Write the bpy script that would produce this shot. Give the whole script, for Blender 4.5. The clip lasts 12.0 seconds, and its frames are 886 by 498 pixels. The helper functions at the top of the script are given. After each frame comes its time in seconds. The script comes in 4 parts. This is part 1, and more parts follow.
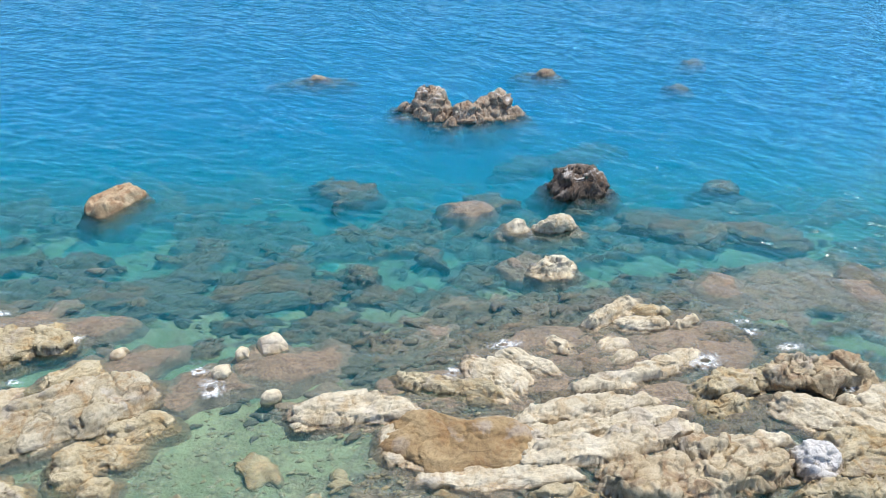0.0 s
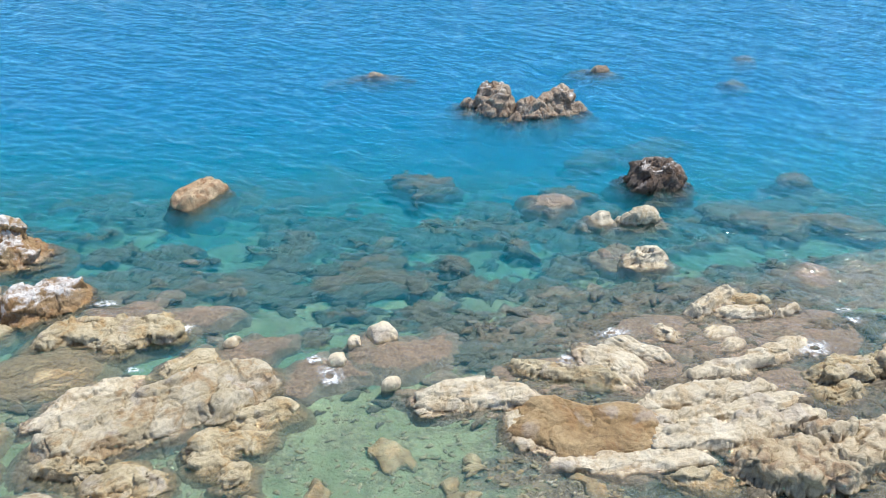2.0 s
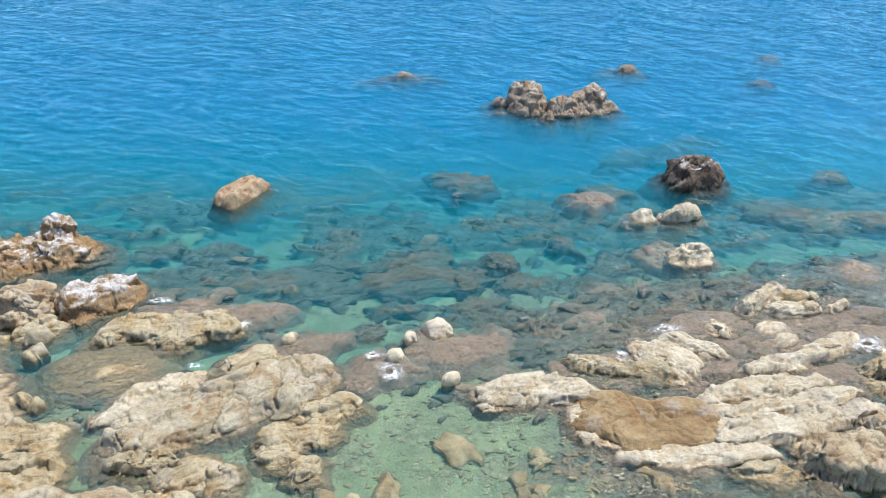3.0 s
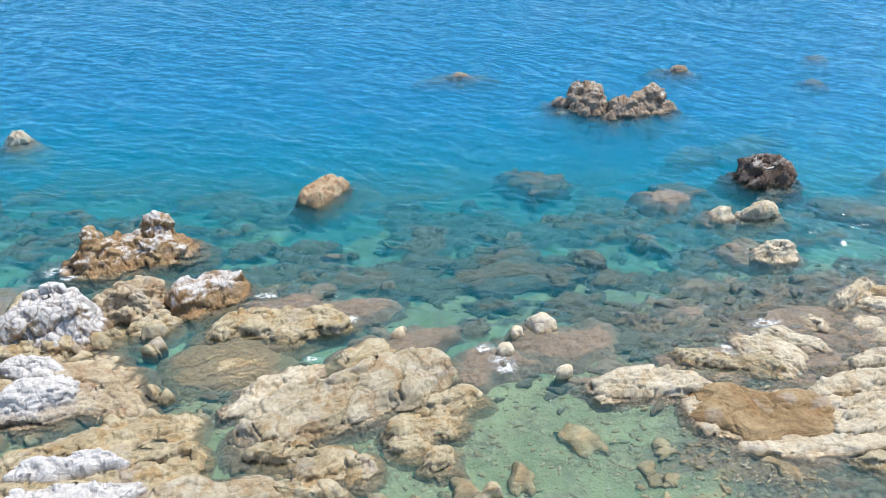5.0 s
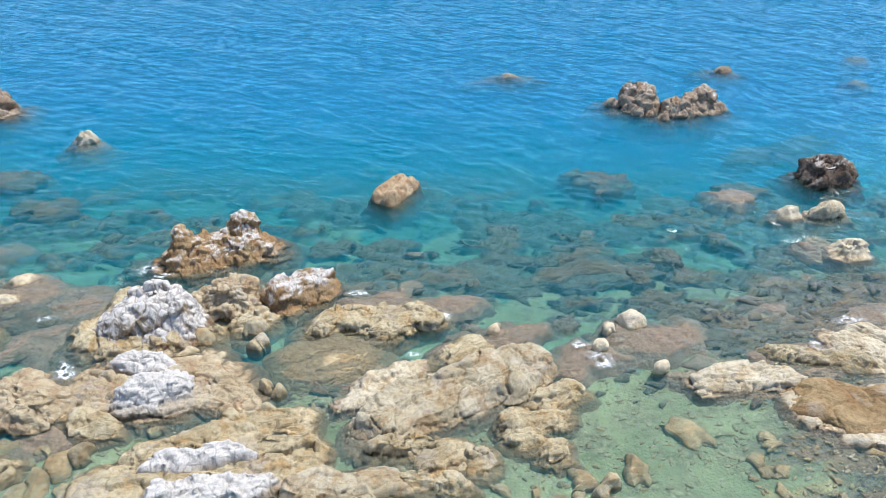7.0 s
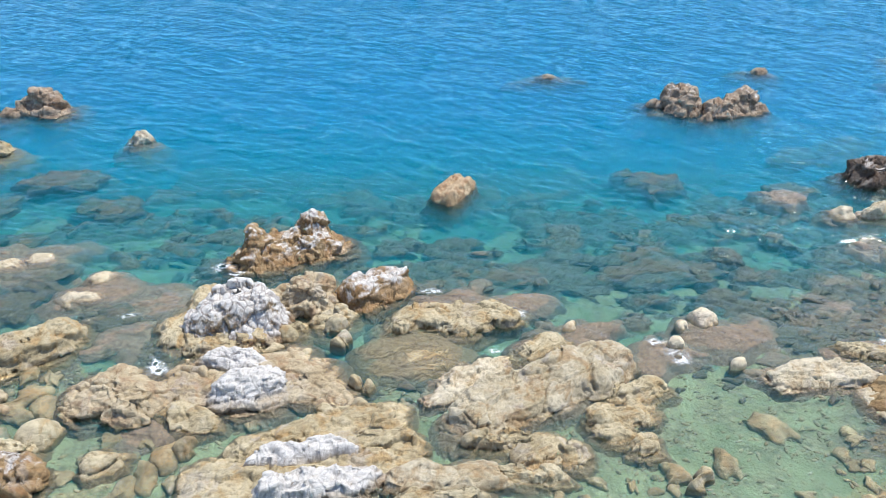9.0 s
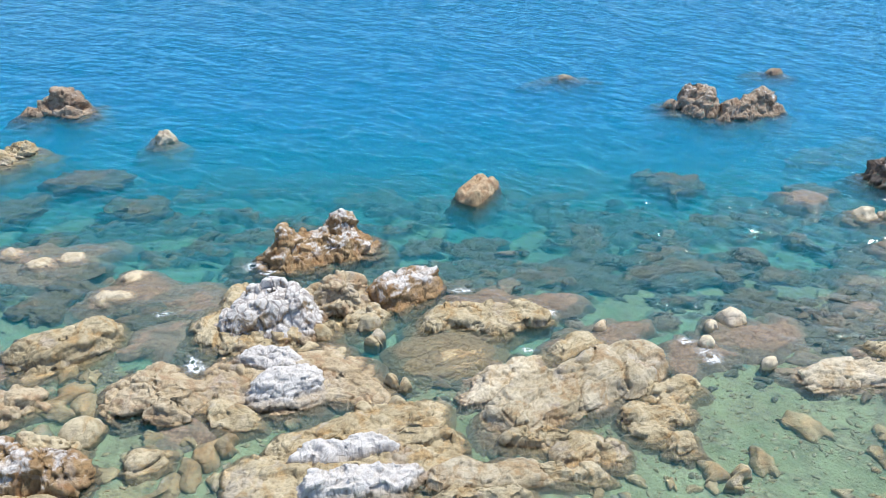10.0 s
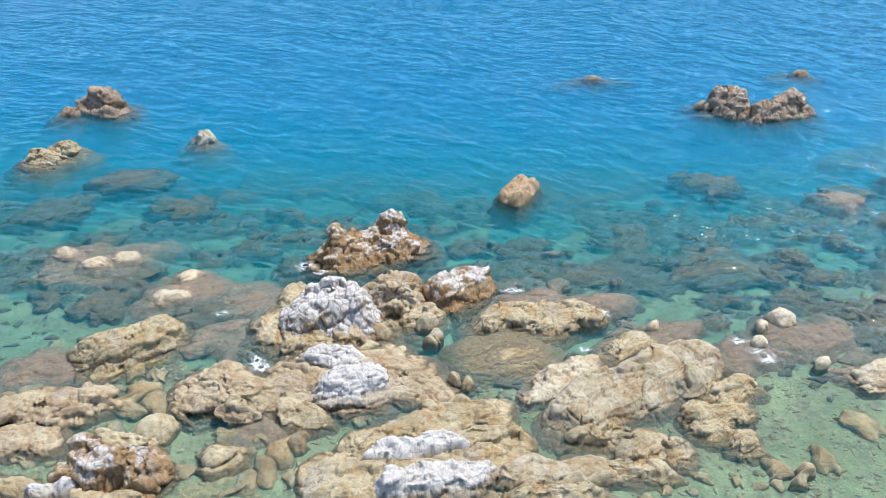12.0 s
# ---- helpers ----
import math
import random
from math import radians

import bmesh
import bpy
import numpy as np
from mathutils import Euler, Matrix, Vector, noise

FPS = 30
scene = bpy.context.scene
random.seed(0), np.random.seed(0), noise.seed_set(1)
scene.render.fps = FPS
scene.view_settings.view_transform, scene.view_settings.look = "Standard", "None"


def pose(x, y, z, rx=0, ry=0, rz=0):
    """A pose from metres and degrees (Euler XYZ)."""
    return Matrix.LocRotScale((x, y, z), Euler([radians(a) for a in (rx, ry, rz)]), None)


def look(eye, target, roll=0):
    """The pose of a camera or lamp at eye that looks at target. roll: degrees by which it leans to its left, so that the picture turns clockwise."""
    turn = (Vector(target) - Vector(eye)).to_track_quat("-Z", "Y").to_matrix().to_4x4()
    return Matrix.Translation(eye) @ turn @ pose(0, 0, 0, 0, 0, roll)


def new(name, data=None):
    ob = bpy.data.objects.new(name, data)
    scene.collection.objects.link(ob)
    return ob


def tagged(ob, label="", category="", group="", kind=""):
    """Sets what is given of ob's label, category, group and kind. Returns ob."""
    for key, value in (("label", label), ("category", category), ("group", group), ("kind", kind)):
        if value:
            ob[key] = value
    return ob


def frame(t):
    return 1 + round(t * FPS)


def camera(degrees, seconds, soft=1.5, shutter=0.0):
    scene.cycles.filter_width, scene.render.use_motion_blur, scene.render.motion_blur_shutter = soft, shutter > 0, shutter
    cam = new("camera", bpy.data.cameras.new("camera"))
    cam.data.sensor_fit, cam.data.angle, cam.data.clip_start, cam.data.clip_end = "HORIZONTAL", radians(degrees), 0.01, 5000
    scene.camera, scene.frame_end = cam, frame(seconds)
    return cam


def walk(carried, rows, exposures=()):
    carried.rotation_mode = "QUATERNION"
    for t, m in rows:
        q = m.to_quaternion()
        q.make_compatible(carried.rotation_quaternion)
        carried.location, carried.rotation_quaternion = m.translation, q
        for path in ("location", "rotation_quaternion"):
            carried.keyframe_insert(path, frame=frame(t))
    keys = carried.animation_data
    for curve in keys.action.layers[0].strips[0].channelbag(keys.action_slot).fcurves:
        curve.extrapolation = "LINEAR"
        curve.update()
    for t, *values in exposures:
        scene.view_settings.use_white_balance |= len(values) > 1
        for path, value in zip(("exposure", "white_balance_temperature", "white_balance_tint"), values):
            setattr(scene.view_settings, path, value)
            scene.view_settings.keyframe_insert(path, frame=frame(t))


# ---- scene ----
cam = camera(62.9, 12.0, soft=0.8)
PATH = [
    (0, (1.660, 0.901, 16.586), (-0.186, 9.157, 11.254), 1.61),
    (0.5, (0.757, 0.598, 16.416), (-1.093, 8.863, 11.098), 1.57),
    (1, (-0.137, 0.287, 16.282), (-1.994, 8.558, 10.977), 1.51),
    (1.5, (-1.025, -0.032, 16.180), (-2.892, 8.244, 10.886), 1.45),
    (2, (-1.911, -0.360, 16.106), (-3.790, 7.919, 10.821), 1.37),
    (2.5, (-2.796, -0.696, 16.057), (-4.687, 7.585, 10.780), 1.30),
    (3, (-3.681, -1.039, 16.031), (-5.582, 7.244, 10.760), 1.24),
    (5, (-7.162, -2.436, 16.083), (-9.089, 5.850, 10.826), 1.10),
    (5.5, (-8.000, -2.780, 16.124), (-9.928, 5.506, 10.868), 1.10),
    (6, (-8.816, -3.117, 16.171), (-10.743, 5.169, 10.915), 1.11),
    (6.5, (-9.606, -3.444, 16.222), (-11.532, 4.842, 10.965), 1.13),
    (7, (-10.366, -3.760, 16.277), (-12.289, 4.526, 11.019), 1.16),
    (9, (-13.048, -4.873, 16.508), (-14.959, 3.407, 11.236), 1.32),
    (9.5, (-13.627, -5.110, 16.567), (-15.535, 3.167, 11.289), 1.36),
    (10, (-14.174, -5.332, 16.625), (-16.080, 2.942, 11.342), 1.41),
    (10.5, (-14.694, -5.541, 16.685), (-16.598, 2.730, 11.396), 1.46),
    (11, (-15.195, -5.738, 16.746), (-17.097, 2.529, 11.450), 1.51),
    (11.5, (-15.688, -5.929, 16.810), (-17.586, 2.334, 11.508), 1.56),
    (12, (-16.187, -6.119, 16.879), (-18.079, 2.141, 11.570), 1.63),
]
walk(cam, [(t, look(eye, target, roll)) for t, eye, target, roll in PATH], exposures=[(0.0, 0.2)])


# ---- world, sun ----
SUN_AZ, SUN_EL = radians(40), radians(70)
SUN_WAY = Vector((math.sin(SUN_AZ) * math.cos(SUN_EL), math.cos(SUN_AZ) * math.cos(SUN_EL), math.sin(SUN_EL)))
world = bpy.data.worlds.new("sky")
scene.world = world
world.use_nodes = True
wn = world.node_tree
sky = wn.nodes.new("ShaderNodeTexSky")
sky.sky_type, sky.sun_disc = "NISHITA", False
sky.sun_elevation, sky.sun_rotation, sky.altitude = SUN_EL, SUN_AZ, 600
sky.air_density, sky.dust_density, sky.ozone_density = 1.0, 0.5, 5.0
wn.links.new(sky.outputs["Color"], wn.nodes["Background"].inputs["Color"])
wn.nodes["Background"].inputs["Strength"].default_value = 0.15
sun = new("sun", bpy.data.lights.new("sun", "SUN"))
sun.data.energy, sun.data.angle, sun.data.color = 4.15, radians(0.5), (1.0, 0.98, 0.94)
sun.matrix_world = look(SUN_WAY * 300, (0, 0, 0))


# ---- small numeric tools ----
def hashed(ix, iy, iz, seed):
    """Random numbers from 0 to 1 at whole places."""
    h = (ix.astype(np.int64) * 374761393 + iy.astype(np.int64) * 668265263 + iz.astype(np.int64) * 2147483647 + seed * 1274126177) & 0xFFFFFFFF
    h = ((h ^ (h >> 13)) * 1274126177) & 0xFFFFFFFF
    h = ((h ^ (h >> 16)) * 2246822519) & 0xFFFFFFFF
    return ((h ^ (h >> 13)) & 0xFFFFFF) / float(0xFFFFFF)


def vnoise(p, seed=0):
    """Smooth noise from -1 to 1 at the rows of p."""
    i = np.floor(p)
    f = p - i
    f = f * f * f * (f * (f * 6 - 15) + 10)
    out = 0.0
    for dx in (0, 1):
        wx = f[:, 0] if dx else 1 - f[:, 0]
        for dy in (0, 1):
            wy = f[:, 1] if dy else 1 - f[:, 1]
            for dz in (0, 1):
                wz = f[:, 2] if dz else 1 - f[:, 2]
                out = out + wx * wy * wz * hashed(i[:, 0] + dx, i[:, 1] + dy, i[:, 2] + dz, seed)
    return out * 2 - 1


def fbm(p, octaves=4, seed=0, gain=0.5):
    out, amp, q = 0.0, 1.0, p
    for o in range(octaves):
        out = out + amp * vnoise(q + 17.3 * o, seed + o)
        amp, q = amp * gain, q * 2.03
    return out


def blocks(p, seed=0):
    """Broken blocks: for each row of p the distance to the edge of its cell, and the cell's own step and slope."""
    i = np.floor(p)
    best = np.full(len(p), 9.0)
    second = best.copy()
    step = np.zeros(len(p))
    for dx in (-1, 0, 1):
        for dy in (-1, 0, 1):
            for dz in (-1, 0, 1):
                a, b, c = i[:, 0] + dx, i[:, 1] + dy, i[:, 2] + dz
                o = np.stack([a + hashed(a, b, c, seed), b + hashed(a, b, c, seed + 1), c + hashed(a, b, c, seed + 2)], 1) - p
                d = (o * o).sum(1)
                s = hashed(a, b, c, seed + 3) * 2 - 1 + o[:, 0] * (hashed(a, b, c, seed + 4) - 0.5) + o[:, 1] * (hashed(a, b, c, seed + 5) - 0.5) * 1.5
                near = d < best
                second = np.where(near, best, np.minimum(second, d))
                step = np.where(near, s, step)
                best = np.where(near, d, best)
    return np.sqrt(second) - np.sqrt(best), step


def smooth(a, b, x):
    t = np.clip((x - a) / (b - a), 0, 1)
    return t * t * (3 - 2 * t)


def mesh_of(name, verts, faces, material, attributes=()):
    me = bpy.data.meshes.new(name)
    verts, faces = np.asarray(verts, np.float32), np.asarray(faces, np.int32)
    me.vertices.add(len(verts))
    me.vertices.foreach_set("co", verts.ravel())
    me.loops.add(faces.size)
    me.loops.foreach_set("vertex_index", faces.ravel())
    me.polygons.add(len(faces))
    k = faces.shape[1]
    me.polygons.foreach_set("loop_start", np.arange(0, faces.size, k, dtype=np.int32))
    me.polygons.foreach_set("loop_total", np.full(len(faces), k, np.int32))
    me.update(calc_edges=True)
    me.validate()
    me.shade_smooth()
    for key, values in attributes:
        me.attributes.new(key, "FLOAT", "POINT").data.foreach_set("value", np.asarray(values, np.float32))
    me.materials.append(material)
    return me


# ---- materials ----
def nodes_of(name):
    m = bpy.data.materials.new(name)
    m.use_nodes = True
    return m, m.node_tree, m.node_tree.nodes["Principled BSDF"]


class Net:
    """Short forms for wiring a material."""

    def __init__(self, tree):
        self.tree = tree

    def put(self, kind, links=(), **values):
        n = self.tree.nodes.new(kind)
        for key, v in values.items():
            if key == "operation":
                n.operation = v
            elif key == "feature":
                n.feature = v
            elif key == "blend":
                n.blend_type = v
            elif key == "attribute":
                n.attribute_name = v
            elif key == "dims":
                n.noise_dimensions = v
        for key, v in links:
            if isinstance(v, bpy.types.NodeSocket):
                self.tree.links.new(v, n.inputs[key])
            else:
                n.inputs[key].default_value = v
        return n

    def math(self, op, a, b=0.0, c=0.0):
        return self.put("ShaderNodeMath", ((0, a), (1, b), (2, c)), operation=op).outputs[0]

    def mix(self, f, a, b, blend="MIX"):
        n = self.tree.nodes.new("ShaderNodeMix")
        n.data_type, n.blend_type = "RGBA", blend
        for key, v in ((0, f), (6, a), (7, b)):
            if isinstance(v, bpy.types.NodeSocket):
                self.tree.links.new(v, n.inputs[key])
            else:
                n.inputs[key].default_value = (*v, 1) if isinstance(v, tuple) else v
        return n.outputs[2]

    def ramp(self, x, lo, hi):
        n = self.put("ShaderNodeMapRange", (("Value", x), ("From Min", lo), ("From Max", hi)))
        n.interpolation_type = "SMOOTHSTEP"
        return n.outputs[0]

    def noise(self, at, scale, detail=4.0, rough=0.55, distort=0.0):
        return self.put("ShaderNodeTexNoise", (("Vector", at), ("Scale", scale), ("Detail", detail), ("Roughness", rough), ("Distortion", distort))).outputs["Fac"]

    def scaled(self, at, x, y, z, turn=0.0):
        n = self.put("ShaderNodeMapping", (("Vector", at), ("Scale", (x, y, z)), ("Rotation", (0, 0, turn))))
        return n.outputs[0]


def rock_material(name, light, dark, rust, white=0.0, seams=0.36, rust_from=0.47, wet_to=0.07, algae=(0.11, 0.088, 0.058)):
    """Sea-worn bedded rock: mottled stone, rust stains, pale droppings or salt on the tops, a wet brown tide band."""
    m, tree, bsdf = nodes_of(name)
    k = Net(tree)
    geo = k.put("ShaderNodeNewGeometry")
    tex = k.put("ShaderNodeTexCoord")
    at, local = geo.outputs["Position"], tex.outputs["Object"]
    xyz = k.put("ShaderNodeSeparateXYZ", ((0, at),))
    up = k.put("ShaderNodeSeparateXYZ", ((0, geo.outputs["Normal"]),)).outputs[2]
    big = k.noise(at, 0.9, 5.0, 0.6, 0.6)
    fine = k.noise(at, 7.0, 6.0, 0.65)
    bedding = k.noise(k.scaled(local, 0.5, 3.2, 5.0), 1.6, 5.0, 0.6, 0.4)
    grit = k.noise(at, 34.0, 3.0, 0.6)
    col = k.mix(k.ramp(k.math("ADD", big, k.math("MULTIPLY", bedding, 0.3)), 0.46, 0.84), dark, light)
    col = k.mix(k.math("MULTIPLY", k.ramp(k.noise(at, 1.5, 5.0, 0.62, 0.8), rust_from, rust_from + 0.2), 0.75), col, rust)
    col = k.mix(k.math("MULTIPLY", k.ramp(k.noise(at, 0.7, 4.0, 0.6, 1.0), 0.54, 0.68), 0.42), col, (0.47, 0.43, 0.4))
    col = k.mix(k.math("MULTIPLY", k.ramp(fine, 0.36, 0.7), 0.35), col, (0.9, 0.86, 0.76), "SOFT_LIGHT")
    col = k.mix(k.math("MULTIPLY", k.ramp(fine, 0.5, 0.28), 0.35), col, (dark[0] * 0.45, dark[1] * 0.42, dark[2] * 0.4))
    cracks = k.put("ShaderNodeTexVoronoi", (("Vector", k.scaled(local, 0.9, 2.2, 2.0)), ("Scale", 0.9)), feature="DISTANCE_TO_EDGE").outputs["Distance"]
    crack = k.ramp(k.math("ADD", cracks, k.math("MULTIPLY", fine, 0.06)), 0.07, 0.035)
    col = k.mix(k.math("MULTIPLY", crack, 0.08), col, (0.14, 0.1, 0.07))
    pits = k.noise(at, 17.0, 4.0, 0.7)
    col = k.mix(k.math("MULTIPLY", k.ramp(pits, 0.45, 0.33), 0.3), col, (dark[0] * 0.5, dark[1] * 0.46, dark[2] * 0.42))
    col = k.mix(k.math("MULTIPLY", k.ramp(grit, 0.52, 0.68), 0.3), col, (light[0] * 1.15, light[1] * 1.15, light[2] * 1.15))
    if white:
        spread = k.math("ADD", k.noise(at, 1.1, 6.0, 0.68, 0.7), k.math("MULTIPLY", up, 0.16))
        spread = k.math("ADD", spread, k.math("MULTIPLY", xyz.outputs[2], 0.08))
        w = k.math("MULTIPLY", k.ramp(spread, 0.86 - 0.36 * white, 1.02 - 0.36 * white), k.ramp(xyz.outputs[2], 0.12, 0.4))
        w = k.math("MULTIPLY", w, k.ramp(fine, 0.24, 0.42))
        chalk = k.mix(k.ramp(grit, 0.35, 0.65), (0.68, 0.645, 0.6), (0.85, 0.815, 0.765))
        seam = k.put("ShaderNodeTexVoronoi", (("Vector", k.mix(0.25, k.scaled(local, 3.4, 3.0, 1.1), k.put("ShaderNodeTexNoise", (("Vector", at), ("Scale", 2.5))).outputs["Color"])), ("Scale", 1.1)), feature="DISTANCE_TO_EDGE").outputs["Distance"]
        chalk = k.mix(k.math("MULTIPLY", k.ramp(k.math("ADD", seam, k.math("MULTIPLY", fine, 0.16)), 0.2, 0.09), seams), chalk, (0.3, 0.24, 0.21))
        chalk = k.mix(k.math("MULTIPLY", k.ramp(fine, 0.48, 0.34), 0.5), chalk, (0.52, 0.47, 0.45))
        col = k.mix(k.math("MULTIPLY", w, 0.95), col, chalk)
    edge = k.math("ADD", xyz.outputs[2], k.math("MULTIPLY", k.math("SUBTRACT", k.noise(at, 2.6, 4.0, 0.6), 0.5), 0.3))
    tide = k.ramp(edge, wet_to, wet_to - 0.2)
    tuft = k.noise(at, 11.0, 5.0, 0.7, 0.4)
    weed = k.mix(k.ramp(fine, 0.35, 0.68), algae, (algae[0] * 1.8, algae[1] * 1.7, algae[2] * 1.55))
    weed = k.mix(k.math("MULTIPLY", k.ramp(tuft, 0.48, 0.66), 0.7), weed, (algae[0] * 2.7, algae[1] * 2.6, algae[2] * 2.4))
    weed = k.mix(k.math("MULTIPLY", k.ramp(tuft, 0.46, 0.32), 0.75), weed, (algae[0] * 0.45, algae[1] * 0.45, algae[2] * 0.45))
    weed = k.mix(k.math("MULTIPLY", k.ramp(big, 0.45, 0.65), 0.5), weed, (0.165, 0.138, 0.1))
    col = k.mix(k.math("MULTIPLY", tide, 0.88), col, weed)
    tree.links.new(col, bsdf.inputs["Base Color"])
    tree.links.new(k.math("SUBTRACT", 0.92, k.math("MULTIPLY", tide, 0.4)), bsdf.inputs["Roughness"])
    bsdf.inputs["Specular IOR Level"].default_value = 0.35
    relief = k.math("ADD", k.math("MULTIPLY", fine, 0.6), k.math("ADD", k.math("MULTIPLY", grit, 0.2), k.math("MULTIPLY", pits, 0.3)))
    if white:
        relief = k.math("SUBTRACT", relief, k.math("MULTIPLY", k.ramp(seam, 0.12, 0.02), 0.2))
    relief = k.math("ADD", relief, k.math("MULTIPLY", bedding, 0.45))
    relief = k.math("ADD", relief, k.math("MULTIPLY", k.math("MULTIPLY", tuft, tide), 0.9))
    relief = k.math("SUBTRACT", relief, k.math("MULTIPLY", crack, 0.07))
    bump = k.put("ShaderNodeBump", (("Height", relief), ("Strength", 0.95), ("Distance", 0.1)))
    tree.links.new(bump.outputs[0], bsdf.inputs["Normal"])
    return m


ROCK = {
    "tan": rock_material("tan_rock", (0.62, 0.53, 0.355), (0.4, 0.32, 0.19), (0.44, 0.275, 0.115), algae=(0.155, 0.122, 0.072)),
    "cream": rock_material("cream_rock", (0.84, 0.72, 0.52), (0.68, 0.55, 0.37), (0.55, 0.4, 0.24), wet_to=-0.05),
    "pale": rock_material("pale_rock", (0.76, 0.675, 0.51), (0.55, 0.46, 0.315), (0.45, 0.32, 0.18), algae=(0.2, 0.152, 0.112)),
    "brown": rock_material("brown_rock", (0.45, 0.32, 0.17), (0.31, 0.205, 0.1), (0.3, 0.17, 0.075)),
    "loaf": rock_material("loaf_rock", (0.56, 0.42, 0.27), (0.38, 0.26, 0.15), (0.34, 0.19, 0.1), rust_from=0.42),
    "guano": rock_material("whitened_rock", (0.5, 0.4, 0.27), (0.33, 0.23, 0.14), (0.3, 0.17, 0.09), white=1.04, seams=0.6),
    "white": rock_material("white_rock", (0.55, 0.47, 0.36), (0.38, 0.3, 0.2), (0.34, 0.22, 0.12), white=1.7, seams=0.16),
    "rust_white": rock_material("rust_white_rock", (0.42, 0.28, 0.15), (0.3, 0.18, 0.08), (0.3, 0.15, 0.06), white=0.85),
    "part_white": rock_material("part_whitened_rock", (0.47, 0.33, 0.18), (0.31, 0.19, 0.09), (0.31, 0.15, 0.06), white=0.62),
    "stone": rock_material("olive_stone", (0.38, 0.32, 0.2), (0.2, 0.165, 0.1), (0.32, 0.21, 0.1), wet_to=-0.5, algae=(0.15, 0.125, 0.075)),
    "slab": rock_material("slab_rock", (0.6, 0.525, 0.385), (0.42, 0.345, 0.22), (0.36, 0.22, 0.1)),
    "rusty": rock_material("rusty_rock", (0.62, 0.52, 0.36), (0.44, 0.34, 0.21), (0.33, 0.2, 0.11), rust_from=0.45),
    "dark": rock_material("dark_rock", (0.2, 0.16, 0.13), (0.09, 0.065, 0.05), (0.16, 0.09, 0.05), white=0.42, wet_to=0.3, algae=(0.06, 0.045, 0.03)),
    "islet": rock_material("islet_rock", (0.54, 0.43, 0.32), (0.25, 0.175, 0.12), (0.24, 0.14, 0.08), white=0.3, wet_to=0.1),
    "wet": rock_material("awash_rock", (0.42, 0.33, 0.24), (0.26, 0.19, 0.13), (0.3, 0.18, 0.12), wet_to=0.3, algae=(0.2, 0.148, 0.112)),
    "sub": rock_material("weedy_rock", (0.26, 0.22, 0.16), (0.14, 0.115, 0.08), (0.19, 0.14, 0.09), wet_to=0.6, algae=(0.1, 0.09, 0.066)),
}


# ---- sea bed ----
COAST = radians(15)
BED = radians(27)


def offshore(x, y):
    return -math.sin(COAST) * x + math.cos(COAST) * y


def reef_cover(x, y):
    """How much of the bed is bare reef rock, 0 to 1: bands that follow the beds of the rock."""
    u, v = math.cos(BED) * x + math.sin(BED) * y, -math.sin(BED) * x + math.cos(BED) * y
    v = v + 1.2 * vnoise(np.stack([x * 0.12, y * 0.12, 0 * x], 1), 5)
    bands = fbm(np.stack([u * 0.1, v * 0.42, 0 * u], 1), 4, 11, 0.55)
    lumps = fbm(np.stack([u * 0.5, v * 0.8, 0 * u], 1), 3, 23)
    s = offshore(x, y)
    belt = smooth(15.5, 19.5, s) * (1 - smooth(29, 40, s))
    platform = np.exp(-(((u - 11.5) / 8.5) ** 4) - ((v - 16.5) / 5.5) ** 4)
    return np.clip(smooth(-0.08, 0.24, bands + 0.6 * lumps) * (0.2 + 0.8 * belt) + platform * 0.9, 0, 1)


def bed_height(x, y):
    s = offshore(x, y)
    base = np.interp(s, (-400, -40, 0, 8, 13, 17, 21, 25, 30, 36, 45, 60, 300), (30, 6, 0.9, -0.2, -0.42, -0.65, -1.0, -1.5, -2.3, -3.6, -5.8, -8.5, -14))
    u, v = math.cos(BED) * x + math.sin(BED) * y, -math.sin(BED) * x + math.cos(BED) * y
    platform = np.exp(-(((u - 11.5) / 8.5) ** 4) - ((v - 16.5) / 5.5) ** 4)
    base = base * (1 - platform) + np.maximum(base, -0.22) * platform
    cover = reef_cover(x, y)
    p = np.stack([u * 0.6, v * 1.3, 0 * u], 1)
    rise = cover * np.clip(0.08 - 0.3 * base, 0, 1.0) * (1 - platform)
    rough = cover * (0.26 * fbm(p, 4, 31) + 0.17 * fbm(p * 4, 3, 37)) + 0.03 * vnoise(np.stack([x * 2, y * 2, 0 * x], 1), 3)
    top = np.minimum(base + rise + rough, np.where(s > 12, -0.06 + rough * 0.5, 9))
    return top


def bed_at(x, y):
    return float(bed_height(np.array([x]), np.array([y]))[0])


def spaced(lo, hi, step, reach):
    """Even steps from lo to hi, and wider and wider ones out to the horizon."""
    out, far = [], step
    while sum(out) + far < reach:
        out.append(far)
        far *= 1.35
    out = np.cumsum(out + [far])
    return np.r_[lo - out[::-1], np.arange(lo, hi, step), hi + out]


def sheet(xs, ys):
    gx, gy = np.meshgrid(xs, ys)
    i = np.arange(len(xs) * len(ys)).reshape(len(ys), len(xs))
    faces = np.stack([i[:-1, :-1], i[:-1, 1:], i[1:, 1:], i[1:, :-1]], -1).reshape(-1, 4)
    return gx.ravel(), gy.ravel(), faces


